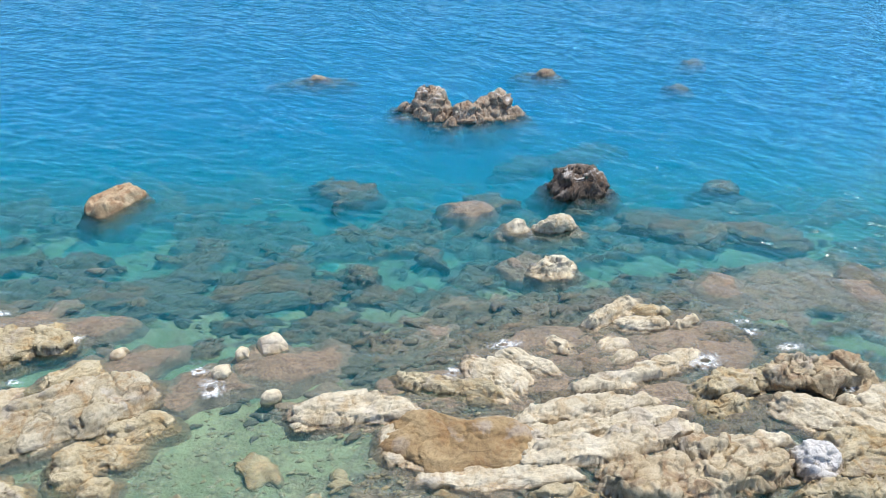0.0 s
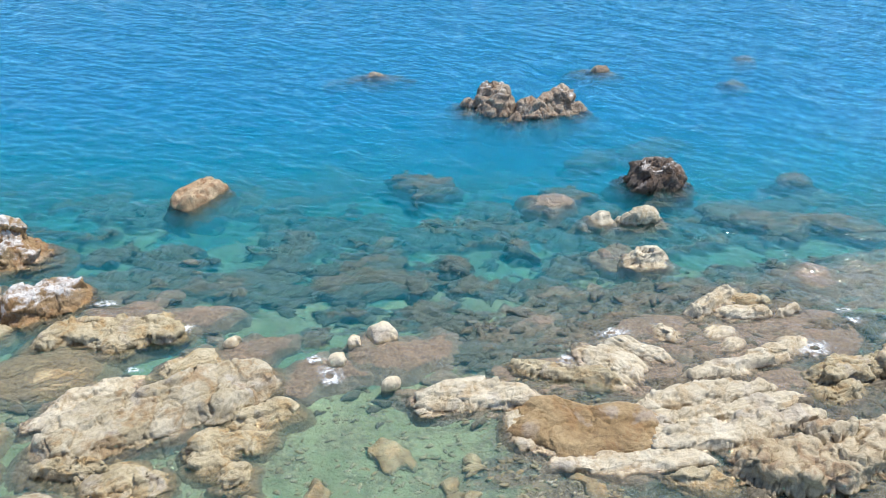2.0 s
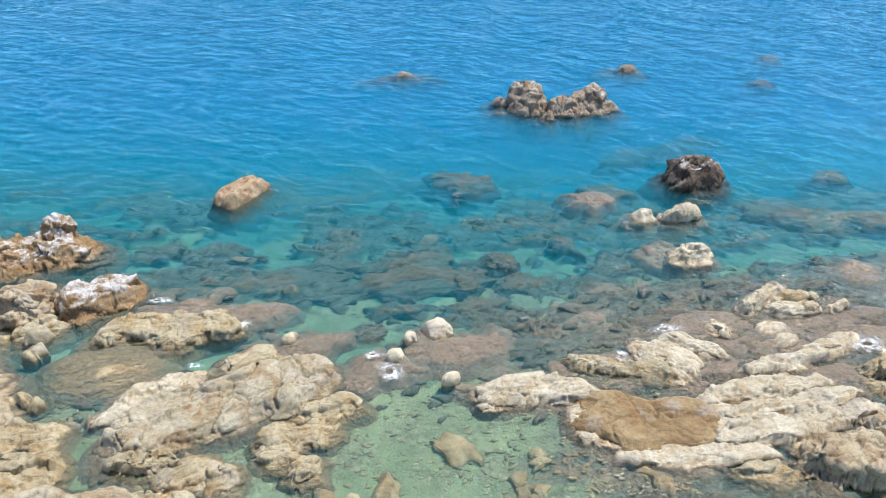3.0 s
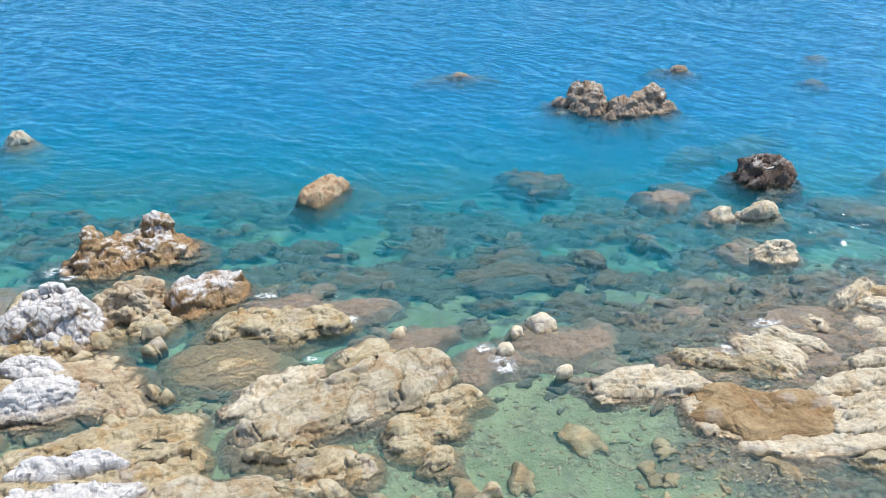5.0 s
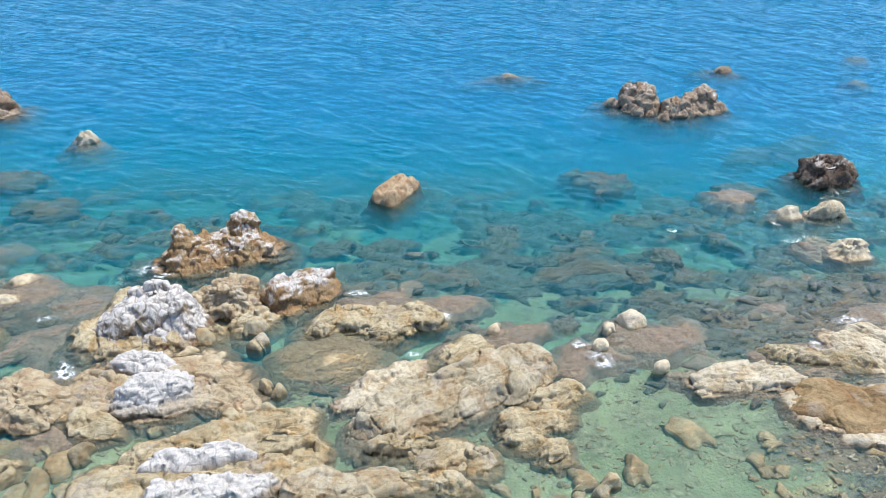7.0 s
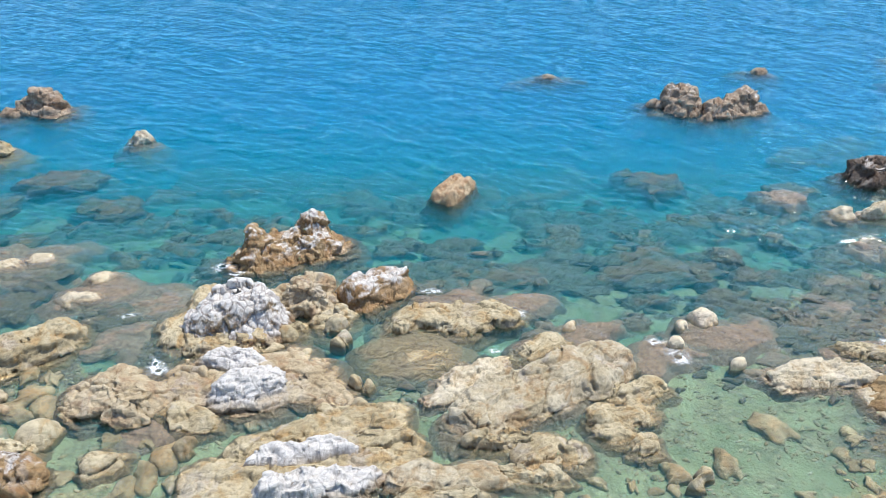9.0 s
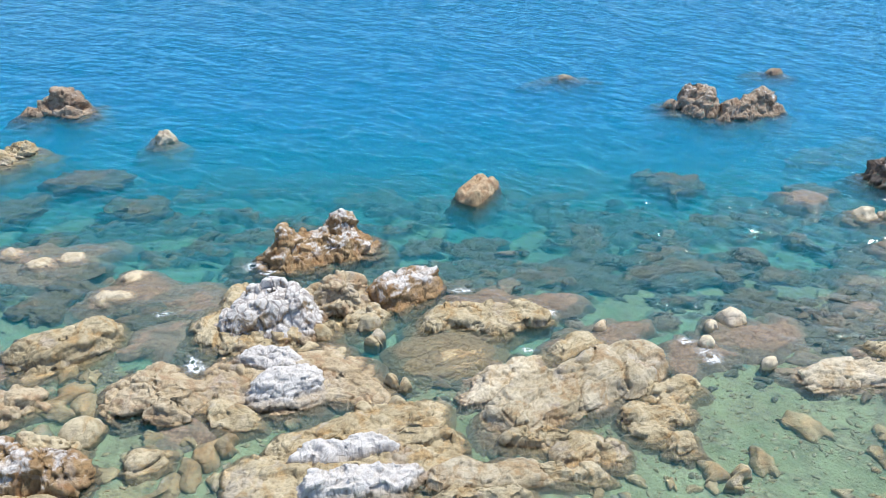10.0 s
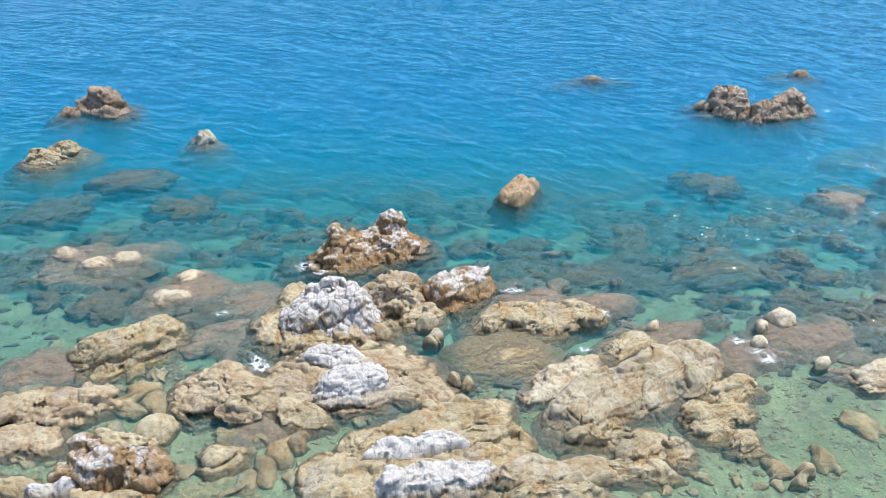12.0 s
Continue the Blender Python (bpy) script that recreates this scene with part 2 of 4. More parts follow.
def bed_material():
    m, tree, bsdf = nodes_of("sea_bed")
    k = Net(tree)
    at = k.put("ShaderNodeNewGeometry").outputs["Position"]
    cover = k.put("ShaderNodeAttribute", attribute="reef").outputs["Fac"]
    big, fine = k.noise(at, 0.45, 5.0, 0.6, 0.5), k.noise(at, 5.0, 6.0, 0.7)
    stones = k.put("ShaderNodeTexVoronoi", (("Vector", at), ("Scale", 9.0), ("Randomness", 1.0)))
    tint = k.put("ShaderNodeSeparateXYZ", ((0, stones.outputs["Color"]),)).outputs[0]
    gap = k.ramp(stones.outputs["Distance"], 0.62, 0.3)
    sand = k.mix(k.ramp(big, 0.35, 0.65), (0.185, 0.205, 0.105), (0.28, 0.295, 0.165))
    gravel = k.mix(tint, (0.14, 0.135, 0.075), (0.33, 0.315, 0.185))
    gravel = k.mix(k.math("MULTIPLY", k.ramp(gap, 0.5, 0.0), 0.3), gravel, (0.12, 0.11, 0.07))
    loose = k.mix(k.ramp(k.noise(at, 0.8, 4.0, 0.65, 0.8), 0.42, 0.6), sand, gravel)
    reef = k.mix(k.ramp(fine, 0.32, 0.66), (0.08, 0.07, 0.05), (0.21, 0.175, 0.12))
    tuft = k.noise(at, 10.0, 5.0, 0.7, 0.4)
    reef = k.mix(k.math("MULTIPLY", k.ramp(tuft, 0.46, 0.33), 0.8), reef, (0.035, 0.03, 0.022))
    reef = k.mix(k.math("MULTIPLY", k.ramp(tuft, 0.5, 0.66), 0.7), reef, (0.27, 0.225, 0.16))
    reef = k.mix(k.math("MULTIPLY", k.ramp(k.noise(at, 1.3, 5.0, 0.6, 0.6), 0.5, 0.68), 0.6), reef, (0.22, 0.17, 0.12))
    edge = k.math("ADD", cover, k.math("MULTIPLY", k.math("SUBTRACT", fine, 0.5), 0.9))
    col = k.mix(k.ramp(edge, 0.3, 0.55), loose, reef)
    tree.links.new(col, bsdf.inputs["Base Color"])
    bsdf.inputs["Roughness"].default_value = 0.9
    relief = k.math("ADD", k.math("MULTIPLY", fine, 0.8), k.math("MULTIPLY", gap, 0.12))
    relief = k.math("ADD", relief, k.math("MULTIPLY", k.math("MULTIPLY", tuft, cover), 0.8))
    bump = k.put("ShaderNodeBump", (("Height", relief), ("Strength", 0.8), ("Distance", 0.12)))
    tree.links.new(bump.outputs[0], bsdf.inputs["Normal"])
    return m


gx, gy, faces = sheet(spaced(-48.0, 18.0, 0.12, 3500), spaced(5.0, 40.0, 0.12, 3500))
ground = new("ground", mesh_of("ground", np.stack([gx, gy, bed_height(gx, gy)], 1), faces, bed_material(), [("reef", reef_cover(gx, gy))]))
tagged(ground, "sandy and pebbly sea bed with bands of weedy reef", "sea bed", kind="structure")


# ---- rocks ----
def ball(n):
    """An even ball of quads: the unit directions and the faces."""
    t = np.tan(np.linspace(-1, 1, n + 1) * math.pi / 4)
    a, b = (g.ravel() for g in np.meshgrid(t, t))
    o = np.ones_like(a)
    sides = [(o, a, b), (-o, b, a), (b, o, a), (a, -o, b), (a, b, o), (b, a, -o)]
    p = np.concatenate([np.stack(s, 1) for s in sides])
    p /= np.linalg.norm(p, axis=1)[:, None]
    i = np.arange((n + 1) ** 2).reshape(n + 1, n + 1)
    f = np.stack([i[:-1, :-1], i[:-1, 1:], i[1:, 1:], i[1:, :-1]], -1).reshape(-1, 4)
    f = np.concatenate([f + k * (n + 1) ** 2 for k in range(6)])
    _, first, inverse = np.unique(np.round(p * 1e5).astype(np.int64), axis=0, return_index=True, return_inverse=True)
    return p[first], inverse.ravel()[f]


BALLS = {}
FOOT = []


def layers(t, seed):
    """Beds of rock along t: a step for each bed, and the groove between two."""
    i = np.floor(t)
    f = t - i
    zero = np.zeros_like(i)
    here, after = hashed(i, zero, zero, seed), hashed(i + 1, zero, zero, seed)
    step = here + (after - here) * smooth(0.78, 1.0, f)
    return step * 2 - 1, np.clip(1 - np.minimum(f, 1 - f) / 0.12, 0, 1)


def rock_shape(length, width, up, down, n, seed, boxy=2.6, dip=0.25, block=0.5, bedding=0.6, rough=1.0, flare=0.5, slope=35, plan=2.1, uneven=1.0, splinter=1.0):
    """A rock about its own middle: long in x, +y the side away from the land. up and down: how far it goes over and under its widest level."""
    if n not in BALLS:
        BALLS[n] = ball(n)
    d, f = BALLS[n]
    flat = (np.abs(d[:, 0]) ** plan + np.abs(d[:, 1]) ** plan) ** (1 / plan)
    r = (flat ** boxy + np.abs(d[:, 2]) ** boxy) ** (-1 / boxy)
    q = d * r[:, None]
    off = seed * 7.31
    wobble = 1 + 0.24 * uneven * fbm(np.stack([d[:, 0] * 1.7 + off, d[:, 1] * 1.7, d[:, 2] * 0.5], 1), 4, seed, 0.62)
    x, y = q[:, 0] * length / 2 * wobble, q[:, 1] * width / 2 * wobble
    y = y + 0.14 * width * vnoise(np.stack([q[:, 0] * 1.6 + off, 0 * x, 0 * x], 1), seed + 2)
    x = x + 0.25 * width * vnoise(np.stack([q[:, 1] * 1.5 + off, 0 * x, 0 * x], 1), seed + 3)
    wide = max(width, 0.5)
    top = 1 + 0.3 * uneven * fbm(np.stack([x * 1.1 / wide + off, y * 1.6 / wide, 0 * x], 1), 3, seed + 5)
    z = np.where(q[:, 2] > 0, q[:, 2] * up * top * (1 - dip * q[:, 1]), q[:, 2] * down)
    under = np.clip(-q[:, 2], 0, 1) * flare
    x, y = x * (1 + under * min(1.0, width / length)), y * (1 + under)
    p = np.stack([x, y, z], 1)
    nrm = np.stack([d[:, 0] / length, d[:, 1] / width, d[:, 2] / max(2 * up, 0.3)], 1)
    nrm /= np.linalg.norm(nrm, axis=1)[:, None]
    small = min(width, 2.2, length)
    cell = 0.45 * small
    warp = 0.3 * np.stack([vnoise(p / cell + 3.1, seed + 8), vnoise(p / cell + 9.7, seed + 9), vnoise(p / cell + 5.5, seed + 10)], 1)
    edge, step = blocks(p / (cell * np.array([2.2, 0.85, 0.8])) + off + warp, seed)
    push = block * small * (0.075 * step - 0.085 * np.clip(1 - edge / 0.09, 0, 1))
    edge, step = blocks(p / (cell * np.array([0.95, 0.34, 0.34])) + off * 2 + warp, seed + 40)
    push = push + block * splinter * small * (0.028 * step - 0.03 * np.clip(1 - edge / 0.12, 0, 1))
    thick = 0.10 + 0.07 * small
    c, s = math.cos(radians(slope)), math.sin(radians(slope))
    across = (y * s + z * c) / thick + 0.55 * fbm(np.stack([x * 0.55 + off, y * 0.9, z * 0.9], 1), 3, seed + 12)
    step, groove = layers(across + off, seed + 13)
    alive = smooth(-0.5, 0.3, vnoise(np.stack([x * 0.5 + off, y * 0.7, z], 1), seed + 14))
    push = push + bedding * thick * (0.42 * step - 0.4 * groove * alive)
    step, groove = layers(across * 2.7 + off, seed + 16)
    push = push + bedding * thick * (0.06 * step - 0.05 * groove)
    push = push + rough * (0.045 * fbm(p * 2.2 + off, 3, seed + 15) * min(small, 1.2) + 0.02 * fbm(p * 7 + off, 3, seed + 18, 0.6) * min(small, 1.0))
    return p + nrm * push[:, None], f


def crag_shape(x, y, length, width, height, turn, step, seed, joints=(0.85, 0.42), groove=0.06, pillow=0.0, chunk=0.09, beds=0.03, rough=1.0, front=0.42, back=0.45, dip=-0.2, tilt=0.0, corner=2.5, shelf=0.9, peaks=(), trough=0.0, wander=0.2, slope=30):
    """Sea-worn jointed rock, long in u, -v the side to the land: a rounded shoulder over the water line, split into worn blocks,
    and a foot that shelves down into the bed."""
    down = 0.3 - bed_at(x, y)
    reach = math.sqrt(shelf * shelf + 2 * down) - shelf + 0.35 * wander * width + 0.15
    us, vs = np.arange(-length / 2 - reach, length / 2 + reach + step, step), np.arange(-width / 2 - reach, width / 2 + reach + step, step)
    u, v, f = sheet(us, vs)
    c, s = math.cos(radians(turn)), math.sin(radians(turn))
    deep = bed_height(x + c * u - s * v, y + s * u + c * v) - 0.12
    zero, off = 0 * u, seed * 3.71 % 97
    low = np.stack([u * 1.2 / width + off, v * 1.2 / width, zero], 1)
    uu = u + wander * width * fbm(low, 2, seed + 3)
    vv = v + wander * width * fbm(low + 5, 2, seed + 4)
    nu, nv = uu / (length / 2), vv / (width / 2)
    e = np.maximum((np.abs(nu) ** corner + np.abs(nv) ** corner) ** (1 / corner), 0.05)
    d = (1 - e) * np.hypot(uu, vv) / e
    rim = np.maximum(width * (back + (front - back) * smooth(-0.3, 0.5, -nv / e)), 0.45 * abs(height))
    rise = 1 - (1 - np.clip(d / rim, 0, 1)) ** 1.7
    lift = max(height, 0.12)
    top = lift * (1 - dip * nv + tilt * nu + 0.22 * fbm(low * 1.3 + 11, 3, seed + 5))
    for pu, pv, high, spread in peaks:
        top = top + high * np.exp(-((nu - pu) ** 2 + ((nv - pv) * width / length) ** 2) / spread**2)
    top = top - trough * np.exp(-((nv / 0.3) ** 2))
    out = np.maximum(-d, 0)
    z = np.where(d > 0, top * rise, -(shelf * out + 0.5 * out * out)) + height - lift
    keep = (z[f] > deep[f] - 0.05).any(1)
    used, inverse = np.unique(f[keep], return_inverse=True)
    gv, gu = np.gradient(z.reshape(len(vs), len(us)), step)
    nrm = np.stack([-gu.ravel(), -gv.ravel(), zero + 1], 1)[used]
    nrm /= np.linalg.norm(nrm, axis=1)[:, None]
    p, d, floor = np.stack([u, v, z], 1)[used], d[used], deep[used]
    live = smooth(-0.9, 0.1, d) * min(1.0, 0.35 + abs(height)) * min(1.0, 0.25 + 0.75 * width / 1.2)
    cs, sn = math.cos(radians(slope)), math.sin(radians(slope))
    q = np.stack([p[:, 0], p[:, 1] * cs - p[:, 2] * sn, p[:, 1] * sn + p[:, 2] * cs], 1) + off
    q = q + 0.16 * np.stack([fbm(q * 1.5 + k, 3, seed + k) for k in (1, 4, 8)], 1)
    size = np.array([joints[0], joints[1], 0.8 * joints[1]])
    edge, lump = blocks(q / size, seed + 20)
    push = pillow * (smooth(0, 0.5, edge) - 0.6) - groove * np.clip(1 - edge / 0.07, 0, 1) + chunk * 0.5 * lump
    edge, lump = blocks(q / size / 0.42, seed + 40)
    push = push + 0.4 * (pillow * (smooth(0, 0.5, edge) - 0.6) - groove * np.clip(1 - edge / 0.12, 0, 1) + chunk * 0.5 * lump)
    bed, gap = layers(q[:, 2] / 0.27, seed + 7)
    push = live * (push + beds * (0.6 * bed - gap * smooth(-0.3, 0.4, vnoise(q * 0.7, seed + 6))))
    push = push + rough * (0.4 + 0.6 * live) * (0.03 * fbm(q * 2.3, 3, seed + 8) + 0.022 * fbm(q * 8.7, 3, seed + 12, 0.62))
    p = p + nrm * push[:, None]
    p[:, 2] = np.maximum(p[:, 2], floor - 0.05)
    return p, inverse.reshape(-1, 4)


LEDGES = ("tan", "pale", "slab", "brown", "hump", "plate", "loaf", "wet", "strip", "saddle", "wedge", "guano", "whitebrown", "dark", "islet", "block")
LOOK = {
    # kind: material, name, label, group, shape
    "tan": ("tan", "rock", "tan sea-worn bedded rock with a wet brown foot in shallow water", "shore rocks", dict(joints=(1.4, 0.5), groove=0.17, chunk=0.34, beds=0.07, rough=0.6)),
    "pale": ("pale", "rock_slab", "pale cream sunlit rock slab rising from the shallow reef", "reef slabs", dict(joints=(1.8, 0.45), groove=0.15, chunk=0.28, beds=0.08, rough=0.6)),
    "ball": ("cream", "boulder", "rounded cream boulder perched on the wet reef", "perched boulders", dict(boxy=2.5, block=0.3, bedding=0.1, rough=0.7, dip=0.0, flare=0.1, uneven=0.4)),
    "round": ("tan", "boulder", "smooth rounded tan boulder standing in the clear shallows", "boulders", dict(boxy=2.15, block=0.05, bedding=0.0, rough=0.6, dip=0.0, flare=0.0, plan=2.2, uneven=0.45)),
    "plate": ("tan", "rock_plate", "smooth tan plate of rock lying in turquoise water", "shore rocks", dict(joints=(2.6, 0.5), groove=0.12, beds=0.1, chunk=0.16, rough=0.6, corner=1.9, front=0.25, dip=-0.25, shelf=1.2)),
    "slab": ("slab", "bedded_slab", "large tilted tan slab with grey bedding and cracks", "shore rocks", dict(joints=(1.7, 0.9), groove=0.15, chunk=0.2, beds=0.05, rough=0.7, corner=3.4, front=0.24, back=0.3, wander=0.14)),
    "brown": ("brown", "brown_slab", "smooth rust-brown rock slab with a dark undercut edge", "brown slabs", dict(joints=(2.2, 1.5), groove=0.12, chunk=0.14, beds=0.03, rough=0.6, corner=4.0, front=0.14, back=0.3, dip=-0.35, wander=0.16)),
    "guano": ("guano", "whitened_rock", "rough rock whitened with droppings and split by dark cracks", "whitened rocks", dict(joints=(1.0, 1.2), groove=0.15, pillow=0.05, chunk=0.24, rough=1.1, corner=2.6, front=0.36, back=0.4, dip=-0.05, shelf=1.2, wander=0.14)),
    "strip": ("white", "white_ridge", "bright white crusted rock ridge along a tan ledge", "whitened rocks", dict(joints=(1.1, 0.4), groove=0.06, chunk=0.16, rough=1.0, corner=2.1, front=0.4, back=0.45, beds=0.05, wander=0.12)),
    "whitebrown": ("part_white", "whitened_rock", "brown rock with white crusted crest in shallow water", "whitened rocks", dict(joints=(0.9, 0.8), groove=0.12, chunk=0.36, rough=1.1, front=0.35, back=0.4)),
    "wedge": ("rust_white", "wedge_rock", "leaning orange-brown rock with a white crusted top", "whitened rocks", dict(joints=(1.2, 0.9), groove=0.08, chunk=0.28, rough=0.9, corner=2.2, front=0.28, back=0.4, wander=0.12, shelf=1.2)),
    "saddle": ("part_white", "saddle_rock", "brown rock with two white crusted peaks and a saddle", "whitened rocks", dict(joints=(0.9, 0.7), groove=0.1, chunk=0.34, rough=1.0, front=0.26, back=0.35, corner=3.0, dip=-0.1, wander=0.12, shelf=1.5, peaks=((-0.7, -0.1, 0.95, 0.27), (0.42, 0.25, 0.95, 0.27)))),
    "hump": ("rusty", "hump_rock", "broad tan and rust-stained rock hump above shallow water", "shore rocks", dict(joints=(1.2, 0.8), groove=0.17, chunk=0.36, beds=0.05, rough=0.8, back=0.5)),
    "loaf": ("loaf", "loaf_rock", "flat-topped brown block standing alone in turquoise water", "standing rocks", dict(joints=(1.6, 0.7), groove=0.06, chunk=0.2, rough=0.7, corner=3.6, front=0.2, back=0.25, dip=-0.1, wander=0.08, trough=0.15, shelf=3.0)),
    "dark": ("dark", "dark_rock", "craggy dark rock with pale streaks standing in blue water", "standing rocks", dict(joints=(1.0, 1.0), groove=0.15, chunk=0.36, rough=1.2, corner=2.6, front=0.32, back=0.35, dip=-0.05, shelf=2.0, wander=0.12)),
    "islet": ("islet", "rocky_islet", "weathered brown and grey islet rock in deep blue water", "islets", dict(joints=(1.1, 0.9), groove=0.12, chunk=0.42, rough=1.1, corner=2.2, front=0.42, back=0.42, shelf=1.5, wander=0.2)),
    "block": ("pale", "rock_block", "pale angular rock block standing in turquoise water", "standing rocks", dict(joints=(1.1, 0.8), groove=0.09, chunk=0.28, rough=0.9, corner=2.4, front=0.35, back=0.4, shelf=1.8, wander=0.16)),
    "cobble": ("stone", "boulder", "rounded tan boulder in the clear shallows", "boulders", dict(boxy=2.2, block=0.05, bedding=0.0, rough=0.7, dip=0.0, flare=0.0, uneven=0.35)),
    "wet": ("wet", "awash_rock", "reddish-brown weedy rock awash at the water line", "awash rocks", dict(joints=(1.3, 0.5), groove=0.06, chunk=0.2, rough=0.9, front=0.6, back=0.7, shelf=0.35, wander=0.35, beds=0.05)),
    "ridge": ("sub", "sunken_ridge", "long weed-covered reef ridge under clear turquoise water", "sunken ridges", dict(boxy=2.0, plan=2.0, block=0.55, dip=0.0, rough=2.4, uneven=1.0)),
    "sub": ("sub", "sunken_rock", "weed-covered brown rock just under the clear water", "sunken rocks", dict(boxy=2.2, block=0.5, dip=0.0, rough=1.8)),
}


def rock(kind, x, y, length, width, height, turn, seed, **more):
    """A rock at the water line or under it; its foot goes into the bed."""
    stone, name, label, group, shape = LOOK[kind]
    if kind in LEDGES:
        height = height - 0.2 if kind == "wet" else 0.65 * height if kind in ("tan", "pale", "hump", "slab", "brown", "plate", "strip") else height
        step = 0.055 if kind == "wet" or y > 26 else 0.032 if length < 3 else 0.04
        verts, quads = crag_shape(x, y, length, width, height, turn, step, seed, **{**shape, **more})
        level = 0.0
    else:
        n = 20 if kind == "ridge" else 16
        if kind in ("sub", "ridge"):
            height = height - 0.12
        height = 0.7 * height if kind == "ball" else height
        skirt = 0.1 if kind == "ball" else 0.35
        level = min(height, 0.0) - skirt
        p = shape.get("boxy", 2.6)
        cut = (1 - min(skirt / (height - level), 0.9) ** p) ** (-1 / p)
        length, width = (0.9 if kind == "ball" else 0.95) * length * min(cut, 1.2), (0.85 if kind == "ball" else 0.92) * width * min(cut, 1.3)
        down = max(level - bed_at(x, y) + 0.25, 0.3)
        flare = max(shape.get("flare", 0.5), min(0.8 * down / width, 2.5)) if kind not in ("ball", "round", "cobble") else 0.0
        verts, quads = rock_shape(length, width, height - level, down, n, seed, **{**shape, **more, "flare": flare})
    ob = new(name, mesh_of(name, verts, quads, ROCK[stone]))
    ob.matrix_basis = pose(x, y, level, 0, 0, turn)
    FOOT.append((x, y, length, width, height, level, radians(turn)))
    return tagged(ob, label, "rock", group)


# ---- far islets
rock("islet", -8.83, 41.83, 3.5, 2.4, 1.3, 4, 2)
rock("islet", -5.01, 42.51, 4.2, 2.5, 1.25, 34, 3)
rock("islet", -6.96, 40.33, 0.74, 0.6, 0.4, -11, 4)
rock("islet", -5.27, 41.15, 0.83, 0.7, 0.35, 23, 5)
rock("islet", -9.94, 41.69, 1.01, 0.8, 0.35, -5, 6)
rock("islet", -3.67, 42.91, 1.58, 0.9, 0.4, 37, 7)
rock("islet", -2.52, 51.13, 1.2, 0.8, 0.3, 28, 8)
rock("sub", -3.07, 51.18, 2.70, 1.4, -0.52, 15, 9)
rock("islet", -17.29, 45.50, 1.2, 0.8, 0.2, 17, 10)
rock("sub", -17.21, 45.83, 4.51, 1.6, -0.52, 23, 11)
rock("sub", 7.71, 57.77, 1.59, 1.2, -0.37, 22, 12)
rock("sub", 6.67, 51.62, 1.32, 1.2, -0.37, 2, 13)
rock("loaf", -19.84, 26.48, 2.74, 1.5, 0.5, 74, 14)
rock("dark", 1.14, 34.06, 3.0, 2.5, 1.15, 33, 15)
rock("sub", 1.01, 32.66, 1.69, 1.4, -0.47, 20, 16)
rock("block", -1.31, 29.33, 0.92, 0.8, 0.42, 6, 17)
rock("block", 0.34, 29.74, 1.79, 1.1, 0.56, 21, 18)
rock("wet", -0.62, 29.33, 3.94, 1.4, -0.2, 18, 19, shelf=1.3)
rock("wet", -3.75, 30.64, 1.57, 1.1, 0.1, 20, 20, shelf=1.3)
rock("sub", -3.66, 32.18, 2.56, 1.6, -0.52, 23, 21)
rock("block", 0.68, 26.32, 1.65, 1.4, 0.55, 27, 22)
rock("wet", 0.21, 26.58, 3.53, 1.9, -0.15, 15, 23, shelf=1.3)
rock("wet", -1.03, 26.47, 0.48, 0.6, 0.1, 16, 24, shelf=1.3)
rock("sub", -10.34, 31.10, 1.96, 2.4, -0.42, 25, 25)
rock("sub", -6.71, 24.43, 1.16, 1.1, -0.3, 16, 26)
rock("sub", -8.18, 22.42, 0.93, 0.9, -0.35, 15, 27)
rock("sub", -4.36, 26.65, 0.91, 1.2, -0.5, 16, 28)
rock("sub", 8.46, 36.99, 1.68, 1.2, -0.47, 14, 29)
rock("sub", 1.12, 40.16, 4.29, 1.6, -1.3, 37, 30)
rock("sub", -2.13, 37.65, 2.57, 1.4, -1.3, 29, 31)
rock("sub", 4.78, 32.67, 2.54, 1.8, -0.52, 21, 32)
rock("sub", 6.34, 31.90, 3.33, 1.8, -0.42, 29, 33)
rock("sub", 9.95, 32.70, 3.39, 1.6, -0.47, 3, 34)
rock("wet", 7.48, 27.20, 1.09, 0.9, 0.1, 18, 35)
rock("wet", 13.17, 28.41, 1.32, 0.9, 0.12, -68, 36)
rock("sub", 13.26, 28.74, 1.69, 2.5, -0.1, 22, 37)
# ---- left shallows
rock("cobble", -29.90, 8.65, 1.01, 1.4, -0.02, 23, 137)
rock("cobble", -28.91, 8.58, 0.75, 1, -0.05, 19, 138)
rock("cobble", -30.76, 9.80, 0.61, 0.9, 0, 21, 139)
rock("cobble", -24.10, 7.73, 0.72, 1, 0.05, 29, 140)
rock("cobble", -24.34, 7.08, 0.66, 1, -0.05, 48, 141)
rock("cobble", -23.92, 8.18, 0.55, 0.7, 0.15, 20, 142)
rock("cobble", -24.97, 6.31, 0.61, 1, -0.1, 5, 143)
rock("wet", -31.61, 14.47, 2.80, 1.1, 0.1, 48, 144)
rock("pale", -31.68, 13.99, 1.18, 0.6, 0.25, 31, 145)
rock("pale", -31.73, 15.38, 0.82, 0.6, 0.2, 53, 146)
rock("pale", -37.70, 15.52, 0.72, 0.7, 0.25, 23, 147)
rock("pale", -35.96, 15.23, 0.87, 0.7, 0.2, 39, 148)
rock("pale", -35.06, 15.90, 0.96, 0.7, 0.15, 21, 149)
rock("wet", -36.14, 15.39, 3.64, 2.4, -0.15, 13, 150)
rock("sub", -34.02, 12.96, 1.62, 1.8, -0.2, 20, 151)
rock("sub", -33.93, 14.93, 1.55, 1.8, -0.3, 24, 152)
